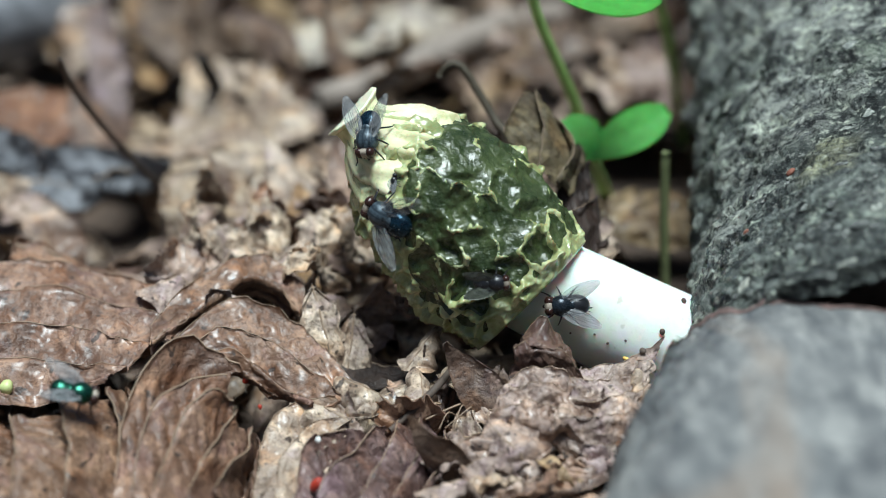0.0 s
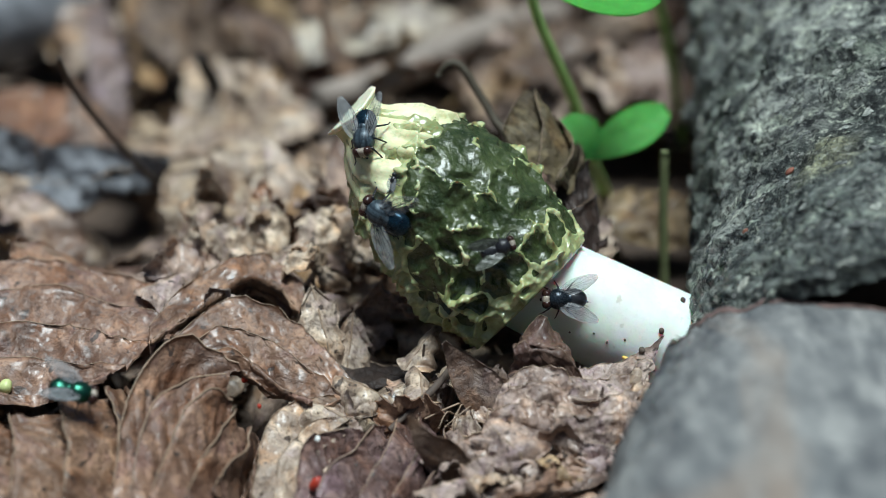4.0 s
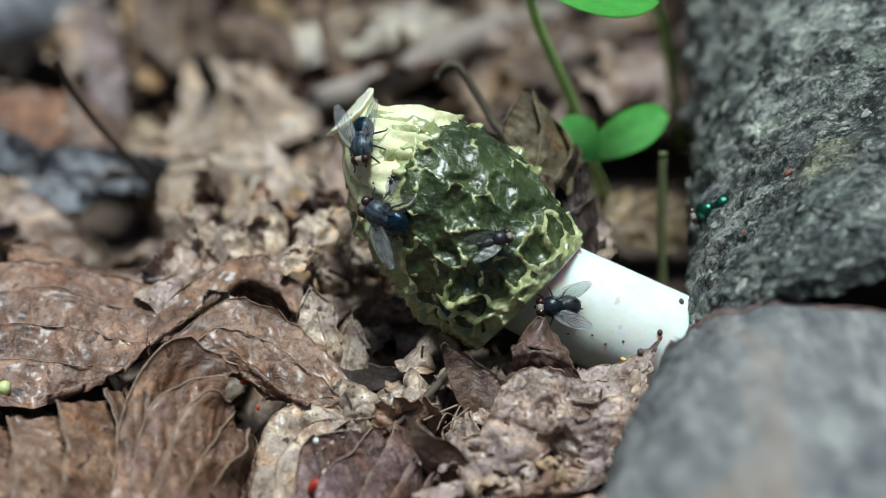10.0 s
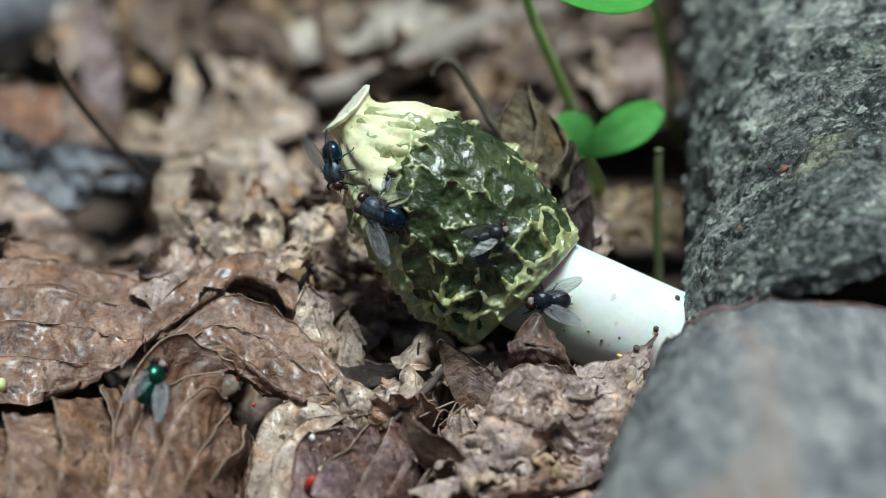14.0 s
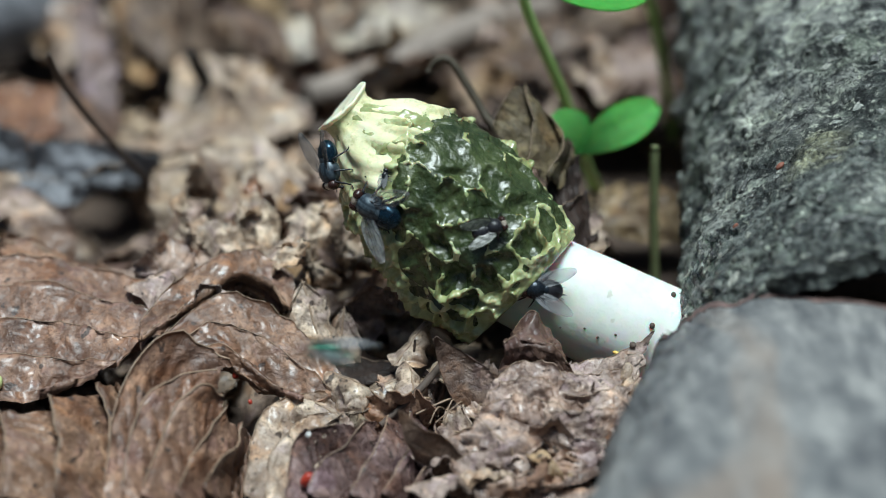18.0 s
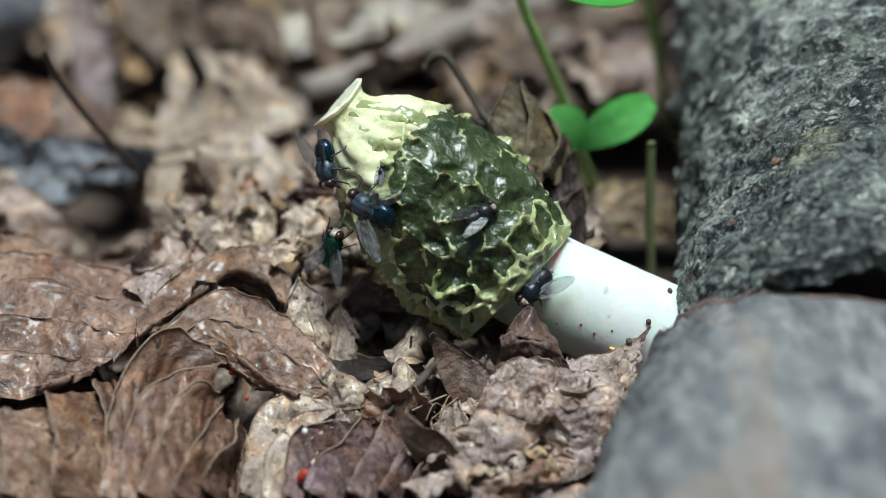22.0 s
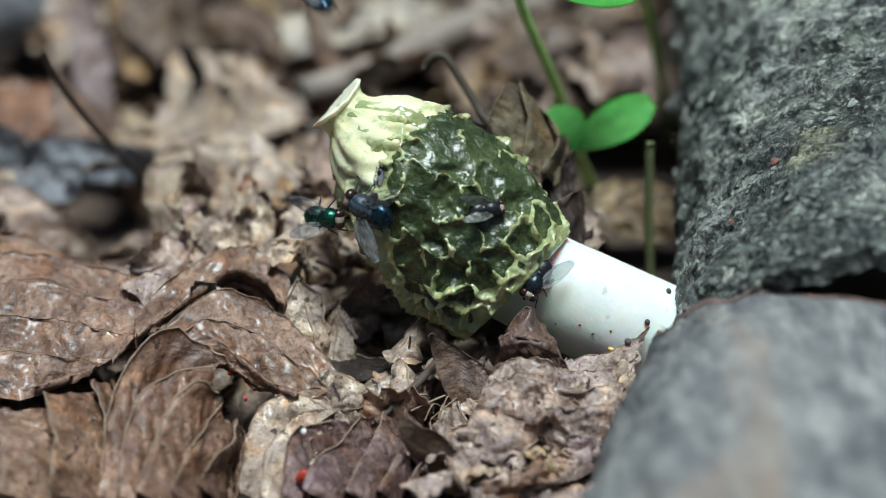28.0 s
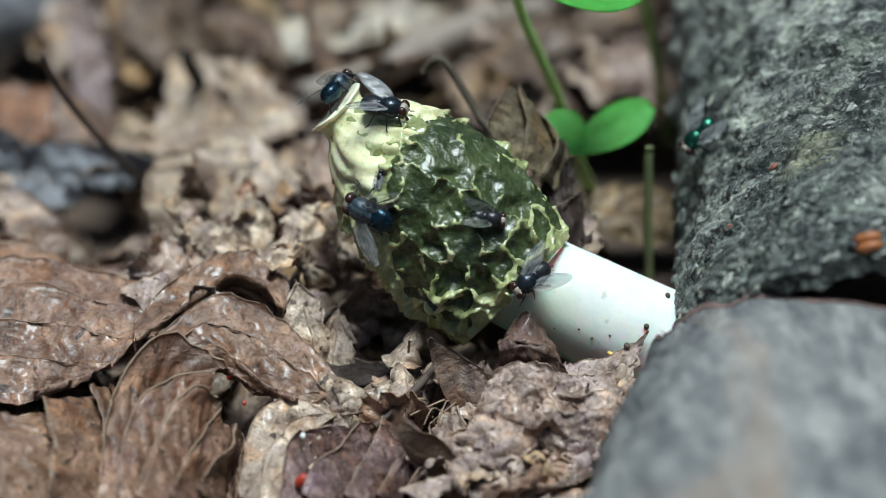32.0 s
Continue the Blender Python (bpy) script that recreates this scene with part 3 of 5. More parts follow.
def litter():
    """Loose leaves over the forest floor, in layers."""
    rng = random.Random(5)
    kinds = []
    for s in range(14):
        kinds.append(leaf_pair(M_LEAF, L=rng.uniform(22, 46), W=rng.uniform(13, 26), across=rng.uniform(-110, 150), along=rng.uniform(-50, 80), pleats=rng.choice((5, 6, 7)),
                               depth=rng.uniform(0.4, 1.4), crumple=rng.uniform(0.6, 1.4), twist=rng.uniform(-50, 50), seed=30 + s, nu=30, nv=16))
    slim = []
    for s in range(12):
        slim.append(leaf_pair(M_LEAF, L=rng.uniform(16, 36), W=rng.uniform(7, 16), across=rng.uniform(-150, 170), along=rng.uniform(-70, 110), pleats=rng.choice((4, 5, 6)),
                              depth=rng.uniform(0.6, 1.6), crumple=rng.uniform(0.9, 1.6), twist=rng.uniform(-80, 80), seed=120 + s, nu=26, nv=14))
    n = 0
    while n < 285:
        y = -70 + 400 * rng.random() ** 1.15
        half = 85 + 0.30 * (y + 70)
        x = rng.uniform(-half - 15, half)
        if x > 36 and y < 150 and x > 40 + 0.06 * y:
            continue
        if x > 22 and 18 < y < 120:
            continue
        if -84 < x < 38 and -64 < y < -10:
            continue
        clear = abs(x - 20) < 26 and -16 < y < 24
        front = y < 10 or (x < -48 and y < 62)
        z = rng.uniform(-12, -5) if (clear or front) else rng.uniform(-4, 8)
        tilt = 12 if (clear or front) else (16 if y < 90 else 38)
        leaf((x, y, z), (rng.gauss(0, tilt), rng.gauss(0, tilt), rng.uniform(0, 360)), "dry brown leaf in the woodland litter", rng.choice(slim if y > 40 and rng.random() < 0.62 else kinds), "leaf litter")
        n += 1


def leaf_mould():
    """Small broken leaves under and beyond the counted ones, joined."""
    rng = random.Random(9)
    kinds = [leaf_blade(rng.uniform(14, 38), rng.uniform(9, 22), across=rng.uniform(-140, 160), along=rng.uniform(-60, 90), pleats=5, depth=1.0, crumple=rng.uniform(0.6, 1.3),
                        twist=rng.uniform(-60, 60), seed=60 + s, nu=16, nv=9)[:2] for s in range(12)]
    pieces = []
    for _ in range(1500):
        y = -110 + 900 * rng.random() ** 1.4
        half = 120 + 0.42 * (y + 110)
        x = rng.uniform(-half, half)
        if (x > 42 and y < 120) or (x > 24 and 16 < y < 110) or (-86 < x < 8 and -68 < y < -12):
            continue
        z = rng.uniform(-14, -7) if y < 40 else rng.uniform(-10, 2)
        pieces.append(turned(rng.choice(kinds), (x, y, z), rng.gauss(0, 25), rng.gauss(0, 25), rng.uniform(0, 360)))
    small = [leaf_blade(rng.uniform(24, 46), rng.uniform(14, 26), across=rng.uniform(-120, 150), along=rng.uniform(-50, 80), pleats=3, depth=1.0, crumple=1.0, twist=rng.uniform(-60, 60),
                        seed=75 + s, nu=8, nv=5)[:2] for s in range(10)]
    while len(pieces) < 5200:
        x, y = rng.gauss(0, 520), 100 + rng.gauss(0, 520)
        wedge = -115 < y < 760 and abs(x) < 125 + 0.42 * (y + 110)
        if wedge or (abs(x) < 150 and -420 < y < 120) or math.hypot(x, y + 335) < 110:
            continue
        pieces.append(turned(rng.choice(small), (x, y, rng.uniform(-10, 3)), rng.gauss(0, 22), rng.gauss(0, 22), rng.uniform(0, 360)))
    V, F = join(*pieces)
    tagged(new("leaf_litter", mesh("leaf_litter", V, F, M_MOULD)), "layer of small broken brown leaves on the soil", "leaf litter", kind="stuff")


hero_leaves()
litter()


# ---- the log ----
def log_surface(c0, c1, R, n, m, arc, rough, ragged, seed, squash=1.0, boxy=2.0):
    """Grid on the upper arc of a log from c0 to c1; angles in degrees from +x over the top. boxy above 2 flattens the top and sides."""
    c0, c1 = np.array(c0, float), np.array(c1, float)
    ax = (c1 - c0) / np.linalg.norm(c1 - c0)
    side = np.cross(ax, [0, 0, 1.0])
    side /= np.linalg.norm(side)
    up = np.cross(side, ax)
    s, a = np.meshgrid(np.linspace(0, 1, n) ** 1.6, np.radians(np.linspace(arc[0], arc[1], m)), indexing="ij")
    L = np.linalg.norm(c1 - c0)
    lo = ragged * fbm(np.stack([np.zeros(m), a[0] * R, np.zeros(m)], 1), 7, 4, seed + 4)
    d = lo[None, :] * (1 - s) + s * L
    ca, sa = np.cos(a), np.sin(a)
    ca, sa = np.sign(ca) * np.abs(ca) ** (2 / boxy), np.sign(sa) * np.abs(sa) ** (2 / boxy)
    rad = ca[..., None] * side + squash * sa[..., None] * up
    P = c0 + d[..., None] * ax + R * rad
    flat = P.reshape(-1, 3)
    streak = np.stack([a.ravel() * R * 0.45 + d.ravel() * 0.2, d.ravel() - 0.5 * a.ravel() * R, 0 * d.ravel()], 1)
    ridge = 1 - np.abs(fbm(streak, 5.0, 4, seed + 7)) * 2.2
    flake = np.floor(fbm(streak, 9, 3, seed + 11) * 5 + 0.35 * fbm(streak, 2.5, 2, seed + 3)) / 5
    plate = np.floor(fbm(streak, 4.2, 3, seed + 17) * 4 + 0.3 * fbm(streak, 1.4, 2, seed + 5)) / 4
    h = rough * (fbm(flat, 26, 3, seed) * 1.8 + fbm(flat, 6, 4, seed + 2) * 0.5 - 0.9 * np.maximum(0, ridge - 0.55) + 1.3 * flake + 0.55 * plate)
    return P + h.reshape(n, m, 1) * rad, rad


def shell(name, P, rad, thick, mat):
    n, m = P.shape[:2]
    V = np.concatenate([P.reshape(-1, 3), (P - thick * rad).reshape(-1, 3)])
    k = n * m
    rim = [i * m for i in range(n)] + [(n - 1) * m + j for j in range(1, m)] + [i * m + m - 1 for i in range(n - 2, -1, -1)] + list(range(m - 2, 0, -1))
    return mesh(name, V, grid(n, m) + grid(n, m, off=k, flip=True) + [(a, a + k, b + k, b) for a, b in zip(rim, rim[1:] + rim[:1])], mat)


def logs():
    log = thing("fallen_log", (0, 0, 0), "fallen log with grey lichen-flecked bark", "log")
    P, rad = log_surface((79.7, -34, 7.7), (109, 260, 60), 37.5, 400, 340, (-5, 195), 1.35, 2.4, 1.0)
    part("bark", shell("bark", P, rad, 4, M_BARK), log, "rough grey bark with pale lichen, torn at its end")
    v, f = tube([(81, -28, 6), (94, 100, 29), (108.5, 256, 57)], 31, 48)
    part("heartwood", mesh("heartwood", v, f, M_TWIG), log)
    # loose flakes of bark lying on the shell
    rng = np.random.RandomState(8)
    shapes = []
    for k in range(9):
        n = 11
        a = np.linspace(0, 2 * np.pi, n, endpoint=False)
        r = rng.uniform(0.65, 1.15, n)
        ring = np.stack([1.7 * r * np.cos(a), r * np.sin(a), rng.uniform(-0.12, 0.12, n)], 1)
        v = np.concatenate([ring, ring * [0.8, 0.8, 1] + [0, 0, 0.14], ring * [0.95, 0.95, 1] - [0, 0, 0.4]])
        f = [(i, (i + 1) % n, n + (i + 1) % n, n + i) for i in range(n)] + [tuple(range(n, 2 * n))]
        f += [((i + 1) % n, i, 2 * n + i, 2 * n + (i + 1) % n) for i in range(n)]
        shapes.append(mesh("bark_flake", v, f, M_FLAKE, smooth=False))
    for _ in range(230):
        i, j = int(400 * rng.rand() * 0.66) + 2, rng.randint(150, 325)
        p, q = P[i, j], P[min(i + 4, 399), j] - P[i, j]
        fl = part("bark_flake", shapes[rng.randint(9)], log)
        up = Vector(rad[i, j])
        x = Vector(q).cross(up).normalized()
        m = Matrix((x, up.cross(x), up)).transposed() @ pose(0, 0, 0, rng.normal(0, 9), rng.normal(0, 9), 25 + rng.normal(0, 28)).to_3x3()
        fl.matrix_basis = Matrix.LocRotScale(Vector(p) * MM, m.to_quaternion(), [rng.uniform(0.35, 1.15)] * 3)
    stub = thing("broken_log", (0, 0, 0), "weathered grey log without bark", "log")
    P, rad = log_surface((82.5, -43, -9), (50, -150, -9), 50, 150, 190, (-20, 200), 0.5, 2.0, 3.0, 0.86, 4.5)
    part("bare_wood", shell("bare_wood", P, rad, 5, M_WOOD), stub)
    part("inner_bark", shell("inner_bark", P[:11] + 0.15 * rad[:11], rad[:11], 0.6, M_INNER), stub, "reddish inner bark along the broken edge")
    v, f = tube([(82, -50, -9), (66, -100, -9), (51, -147, -9)], 34, 48)
    part("core", mesh("core", v, f, M_GREYWOOD), stub)


logs()


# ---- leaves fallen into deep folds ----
# folds bulge along this, roughly towards the camera
TO_CAMERA = np.array([0.0, -0.83, 0.56])


def pleated(at, label, mat, ribs, H, seed, nu=64, nf=18, vein=0.08, crumple=1.0):
    """A leaf in pleats turned to the camera: each rib line is a crisp crest, from which the blade falls away and tucks
    under the next crest.
    """
    th = thing("dead_leaf", at, label, "dead leaf", "dead leaves round the fungus")
    o = np.array(at, float)
    R = np.array([bend(np.array(r, float) - o, nu) for r in ribs])
    tan = np.gradient(R, axis=1)
    tan /= np.linalg.norm(tan, axis=2, keepdims=True)
    out = TO_CAMERA - (tan @ TO_CAMERA)[..., None] * tan
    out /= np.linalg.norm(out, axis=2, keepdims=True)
    rows, crest = [], []
    u = np.linspace(0, 1, nu)
    for i in range(len(ribs) - 1):
        step = R[i + 1] - R[i]
        wide = H * np.clip(np.linalg.norm(step, axis=1) / 7, 0.15, 1.4)
        crest.append(len(rows))
        for f in np.linspace(0, 1, nf, endpoint=False):
            g = min(f / 0.86, 1.0)
            q = max(0.0, (f - 0.86) / 0.14)
            across = 1.24 * g - 0.24 * q + 0.03 * np.sin(u * 11 + seed + i) * g
            h = 1.5 * (0.6 * np.cos(0.5 * np.pi * g) ** 0.75 + 0.4 * (1 - g) ** 2) - 0.5 + 1.5 * q + 0.10 * np.exp(-(g / 0.06) ** 2) * (f < 0.86)
            h = h + 0.07 * np.sin(46 * u + 3 * g + seed + 2 * np.sin(7 * g)) * np.sin(np.pi * g)
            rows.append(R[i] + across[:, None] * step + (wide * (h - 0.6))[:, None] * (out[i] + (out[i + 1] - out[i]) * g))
    crest.append(len(rows))
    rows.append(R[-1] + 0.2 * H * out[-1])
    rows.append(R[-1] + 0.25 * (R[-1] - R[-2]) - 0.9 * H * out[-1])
    P = np.array(rows)
    flat = P.reshape(-1, 3) + o
    N = normals(P)
    bumps = crumple * (0.9 * fbm(flat, 8, 3, seed + 0.3) + 0.45 * fbm(flat, 2.8, 4, seed + 4.1) + 0.5 * (0.4 - np.abs(fbm(flat, 6, 3, seed + 8.1))))
    P = P + bumps.reshape(P.shape[:2])[..., None] * N
    torn = 1.1 * fbm(flat, 3.0, 3, seed + 7.7).reshape(P.shape[:2]) * (np.exp(-(np.arange(len(P)) / 2.0) ** 2)[:, None] + np.exp(-(u / 0.05) ** 2)[None])
    P = P + torn[..., None] * np.array([0.5, 0.2, 0.8])
    part("blade", shell("blade", P, normals(P), 0.22, mat), th)
    for c in crest[:-1]:
        line = P[c, 2:-2:3] + 0.04 * TO_CAMERA
        part("vein", mesh("vein", *tube(line, np.linspace(vein, vein * 0.6, len(line)), 6), M_RIB), th)
    return th


def folded_leaves():
    # rib points lie at chosen depths along camera rays, to fit its view
    pleated((-40, -37, 6), "wet brown leaf hanging in deep overlapping folds", M_WET, [
        [(-34.5, -18.4, 11.6), (-43.3, -16.1, 16.5), (-50.0, -23.5, 15.1), (-52.9, -32.6, 10.2), (-53.2, -48.3, 3.0)],
        [(-36.9, -21.6, 11.9), (-42.5, -24.5, 12.9), (-47.0, -29.5, 11.9), (-49.6, -36.4, 9.2), (-50.0, -50.1, 4.0)],
        [(-36.0, -25.8, 10.1), (-39.1, -28.2, 12.4), (-43.1, -33.7, 10.3), (-45.0, -41.9, 7.0), (-46.7, -51.0, 4.6)],
        [(-35.2, -28.8, 8.6), (-37.0, -32.7, 7.5), (-39.0, -38.8, 6.5), (-40.3, -43.9, 5.1), (-41.3, -51.0, 4.6)],
        [(-32.8, -29.3, 5.3), (-33.1, -33.2, 4.0), (-35.6, -39.0, 3.7), (-36.6, -42.7, 3.0), (-37.0, -48.3, 3.0)],
        [(-31.8, -24.9, 2.5), (-31.3, -29.2, 0.5), (-32.5, -34.3, -0.8), (-33.6, -40.5, -1.9)],
    ], 3.8, 1.0, vein=0.18, crumple=0.6)
    pleated((-62, -40, 6), "brown leaf with sharp hanging folds", M_WET, [
        [(-78.7, -35.4, 11.3), (-78.0, -41.1, 8.7), (-76.9, -50.1, 4.0)],
        [(-71.5, -33.8, 10.0), (-69.4, -40.3, 8.2), (-68.7, -50.1, 4.0)],
        [(-63.8, -30.8, 11.5), (-61.2, -39.0, 8.5), (-60.5, -50.1, 4.0)],
        [(-56.7, -25.3, 11.5), (-53.6, -32.5, 8.0), (-53.0, -46.6, 1.8)],
        [(-54.3, -22.5, 10.0), (-51.4, -31.0, 3.9), (-51.7, -43.1, -0.3)],
    ], 3.6, 2.0, vein=0.16, crumple=0.6)
    pleated((-30, -15, 12), "mottled brown leaf arched over the litter", M_WET, [
        [(-49.6, -10.7, 11.2), (-39.5, 0.1, 15.3), (-30.9, -0.4, 14.2), (-21.5, -6.7, 10.2), (-13.4, -15.9, 5.2)],
        [(-47.6, -15.1, 11.5), (-39.1, -8.1, 14.5), (-31.3, -8.9, 12.7), (-23.1, -14.0, 9.2), (-15.8, -19.7, 6.4)],
        [(-44.2, -18.4, 11.6), (-37.7, -14.4, 13.1), (-32.8, -15.3, 11.1), (-27.3, -18.9, 8.0), (-21.7, -22.8, 7.1)],
        [(-38.3, -19.6, 11.7), (-35.7, -16.6, 10.7), (-32.7, -17.5, 8.9), (-28.7, -19.6, 6.7)],
    ], 2.6, 3.0)
    pleated((-65, -8, 12), "large smooth pink-brown leaf lying in soft folds", M_WET, [
        [(-89.0, 15.9, 15.3), (-74.6, 18.0, 15.2), (-61.6, 15.0, 13.4), (-47.4, 10.0, 12.3)],
        [(-86.7, 4.1, 14.1), (-71.6, 6.5, 14.6), (-58.9, 3.6, 13.1), (-47.4, 1.0, 12.2)],
        [(-84.8, -5.5, 12.7), (-71.1, -3.3, 12.7), (-61.7, -5.7, 12.2), (-51.4, -8.5, 11.4)],
        [(-83.2, -14.2, 11.1), (-70.5, -13.4, 10.6), (-62.5, -14.4, 10.6), (-54.9, -15.5, 10.6)],
        [(-82.2, -19.8, 8.5), (-70.3, -21.2, 8.2), (-64.7, -19.8, 8.5), (-58.0, -18.0, 10.0)],
    ], 2.4, 4.0)
    pleated((-38, -2, 14), "brown leaf bent into a band over a dark hollow", M_WET, [
        [(-52.7, -3.6, 12.0), (-46.6, 5.0, 16.1), (-36.9, 13.0, 18.7), (-29.1, 12.2, 17.0), (-23.8, 3.4, 12.7)],
        [(-51.6, -8.2, 11.9), (-44.5, -1.3, 14.7), (-36.4, 6.6, 17.2), (-30.1, 6.9, 15.5), (-25.4, 1.1, 12.6)],
        [(-48.6, -6.3, 11.1), (-43.3, 1.0, 12.2), (-36.8, 9.3, 13.2), (-31.7, 9.7, 11.8), (-27.9, 6.4, 9.4)],
    ], 1.2, 5.0)
    pleated((-24, -34, 2), "pale curled end of a dry leaf", M_PALELEAF, [
        [(-31.5, -39.6, -2.5), (-30.8, -30.5, 2.4), (-28.7, -23.5, 5.3), (-23.8, -19.5, 6.8), (-18.6, -19.4, 7.0)],
        [(-27.8, -41.3, -1.4), (-27.1, -34.0, 2.3), (-24.5, -28.4, 4.5), (-20.2, -24.6, 5.4), (-15.3, -23.7, 4.9)],
        [(-23.6, -42.3, -0.8), (-23.0, -36.6, 1.7), (-21.1, -32.3, 3.5), (-17.6, -28.6, 4.1), (-13.9, -25.3, 3.8)],
        [(-21.0, -40.5, -1.9), (-20.7, -36.0, 0.3), (-19.0, -30.9, 1.6), (-16.3, -27.3, 2.2), (-13.5, -24.0, 2.0)],
    ], 2.8, 6.0)
    pleated((-8, -35, 1), "rolled leaf, purplish and wet on its ribbed side", M_PURPLE, [
        [(-16.5, -27.1, 5.1), (-20.9, -29.4, 4.9), (-23.3, -33.2, 4.0), (-24.3, -43.1, -0.3)],
        [(-12.4, -26.5, 4.0), (-15.1, -31.5, 3.0), (-18.6, -36.3, 2.4), (-20.8, -43.1, -0.3)],
        [(-7.8, -24.1, 4.0), (-9.0, -30.1, 3.3), (-12.1, -37.8, 1.3), (-14.1, -43.1, -0.3)],
        [(-4.1, -23.3, 3.5), (-4.0, -30.5, 2.4), (-6.5, -37.0, 0.8), (-8.7, -43.1, -0.3)],
        [(0.2, -24.1, 1.8), (0.6, -29.2, 0.5), (-2.1, -35.2, -0.3), (-4.6, -41.3, -1.4)],
        [(2.7, -24.4, -1.2), (3.5, -28.6, -3.2), (1.5, -32.5, -4.2), (0.1, -36.1, -4.7)],
    ], 5.0, 7.0, vein=0.13, crumple=0.4)

    pleated((17, 18, 26), "dry olive-brown curled leaf standing behind the fungus", M_OLIVELEAF, [
        [(15.7, 32.5, 43.5), (12.8, 28.9, 40.7), (11.2, 25.1, 37.1)],
        [(17.1, 32.2, 43.0), (18.7, 26.2, 39.5), (17.3, 18.7, 32.9)],
        [(21.4, 30.3, 38.8), (24.0, 24.3, 35.5), (20.9, 17.8, 31.1)],
        [(25.9, 30.3, 34.2), (25.9, 26.8, 31.3), (23.1, 21.3, 29.0)],
    ], 2.6, 8.0)
    # near-black colour stands in for the shade of the hollow here
    pleated((24, 14, 20), "brown leaf standing behind the cap, shade put into its dark colour", M_SHADELEAF, [
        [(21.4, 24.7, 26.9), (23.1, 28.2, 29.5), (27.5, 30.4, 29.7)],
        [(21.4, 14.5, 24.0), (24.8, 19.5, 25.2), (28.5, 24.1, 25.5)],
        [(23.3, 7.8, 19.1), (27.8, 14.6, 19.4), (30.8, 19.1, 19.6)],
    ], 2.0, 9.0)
    pleated((17, -15, 6), "dark brown torn leaf standing against the stem", M_BROWNLEAF, [
        [(14.3, -13.7, 15.4), (16.3, -12.7, 17.8), (19.4, -13.3, 16.3), (21.4, -14.1, 14.7)],
        [(12.4, -18.4, 14.9), (16.1, -18.7, 16.5), (20.7, -19.5, 14.9), (23.3, -19.5, 12.5)],
        [(11.7, -20.0, 11.4), (17.1, -19.8, 11.8), (22.9, -20.5, 10.4), (24.9, -19.9, 9.2)],
        [(11.9, -16.7, 6.8), (17.3, -16.7, 6.8), (24.2, -17.1, 5.9)],
    ], 1.4, 10.0, crumple=1.6)
    pleated((29, -20, 6), "crumpled tan leaf heaped against the stem", M_PINKLEAF, [
        [(23.0, -16.3, 9.9), (25.1, -16.1, 10.4), (27.1, -15.7, 11.2), (29.6, -15.0, 10.3), (32.1, -14.6, 11.2), (35.1, -13.0, 12.4), (38.3, -12.1, 14.2)],
        [(21.7, -21.4, 10.9), (25.7, -21.2, 11.3), (30.7, -20.2, 11.1), (36.2, -17.4, 12.2)],
        [(20.7, -25.8, 10.8), (25.5, -25.8, 10.8), (31.3, -25.1, 10.1), (35.3, -22.4, 11.0)],
        [(19.1, -29.7, 9.6), (25.2, -30.9, 9.4), (29.9, -31.0, 9.1), (33.4, -28.5, 9.8)],
        [(18.5, -32.0, 7.1), (25.0, -34.5, 6.4), (30.7, -34.6, 6.2)],
        [(19.5, -33.4, 4.1), (25.0, -36.7, 4.0), (29.6, -36.9, 3.5)],
    ], 2.2, 11.0, crumple=2.0)
    pleated((13, -22, 6), "crumpled tan leaf folded over a dark hollow", M_PINKLEAF, [
        [(10.5, -22.6, 10.7), (14.1, -20.5, 12.8), (19.5, -20.5, 12.8), (22.5, -22.6, 10.7)],
        [(9.2, -26.1, 10.3), (14.9, -25.0, 12.5), (21.2, -25.8, 10.8)],
        [(8.4, -28.8, 9.1), (14.8, -28.1, 10.7), (20.8, -28.8, 9.1)],
        [(7.4, -31.6, 7.9), (13.8, -31.4, 8.2), (20.4, -32.1, 6.9)],
    ], 2.2, 12.0, crumple=2.0)
    pleated((8, -40, 2), "pinkish leaf crumpled over the soil", M_PINKLEAF, [
        [(1.5, -33.0, 5.0), (6.3, -31.3, 6.2), (9.0, -35.1, 5.1)],
        [(2.9, -37.1, 3.1), (8.1, -36.5, 4.4), (12.7, -39.1, 3.7)],
        [(4.3, -41.7, 0.4), (10.8, -41.8, 2.7), (16.4, -39.3, 3.3), (21.2, -36.7, 4.0)],
        [(6.1, -44.2, -0.2), (13.5, -44.6, 1.2), (21.9, -41.8, 2.7), (26.8, -38.2, 3.2)],
    ], 2.4, 15.0, crumple=1.8)


folded_leaves()


# ---- the fungus ----
TIP, RIM = np.array([-14.6, 12.0, 45.2]), np.array([16.3, -1.0, 17.7])


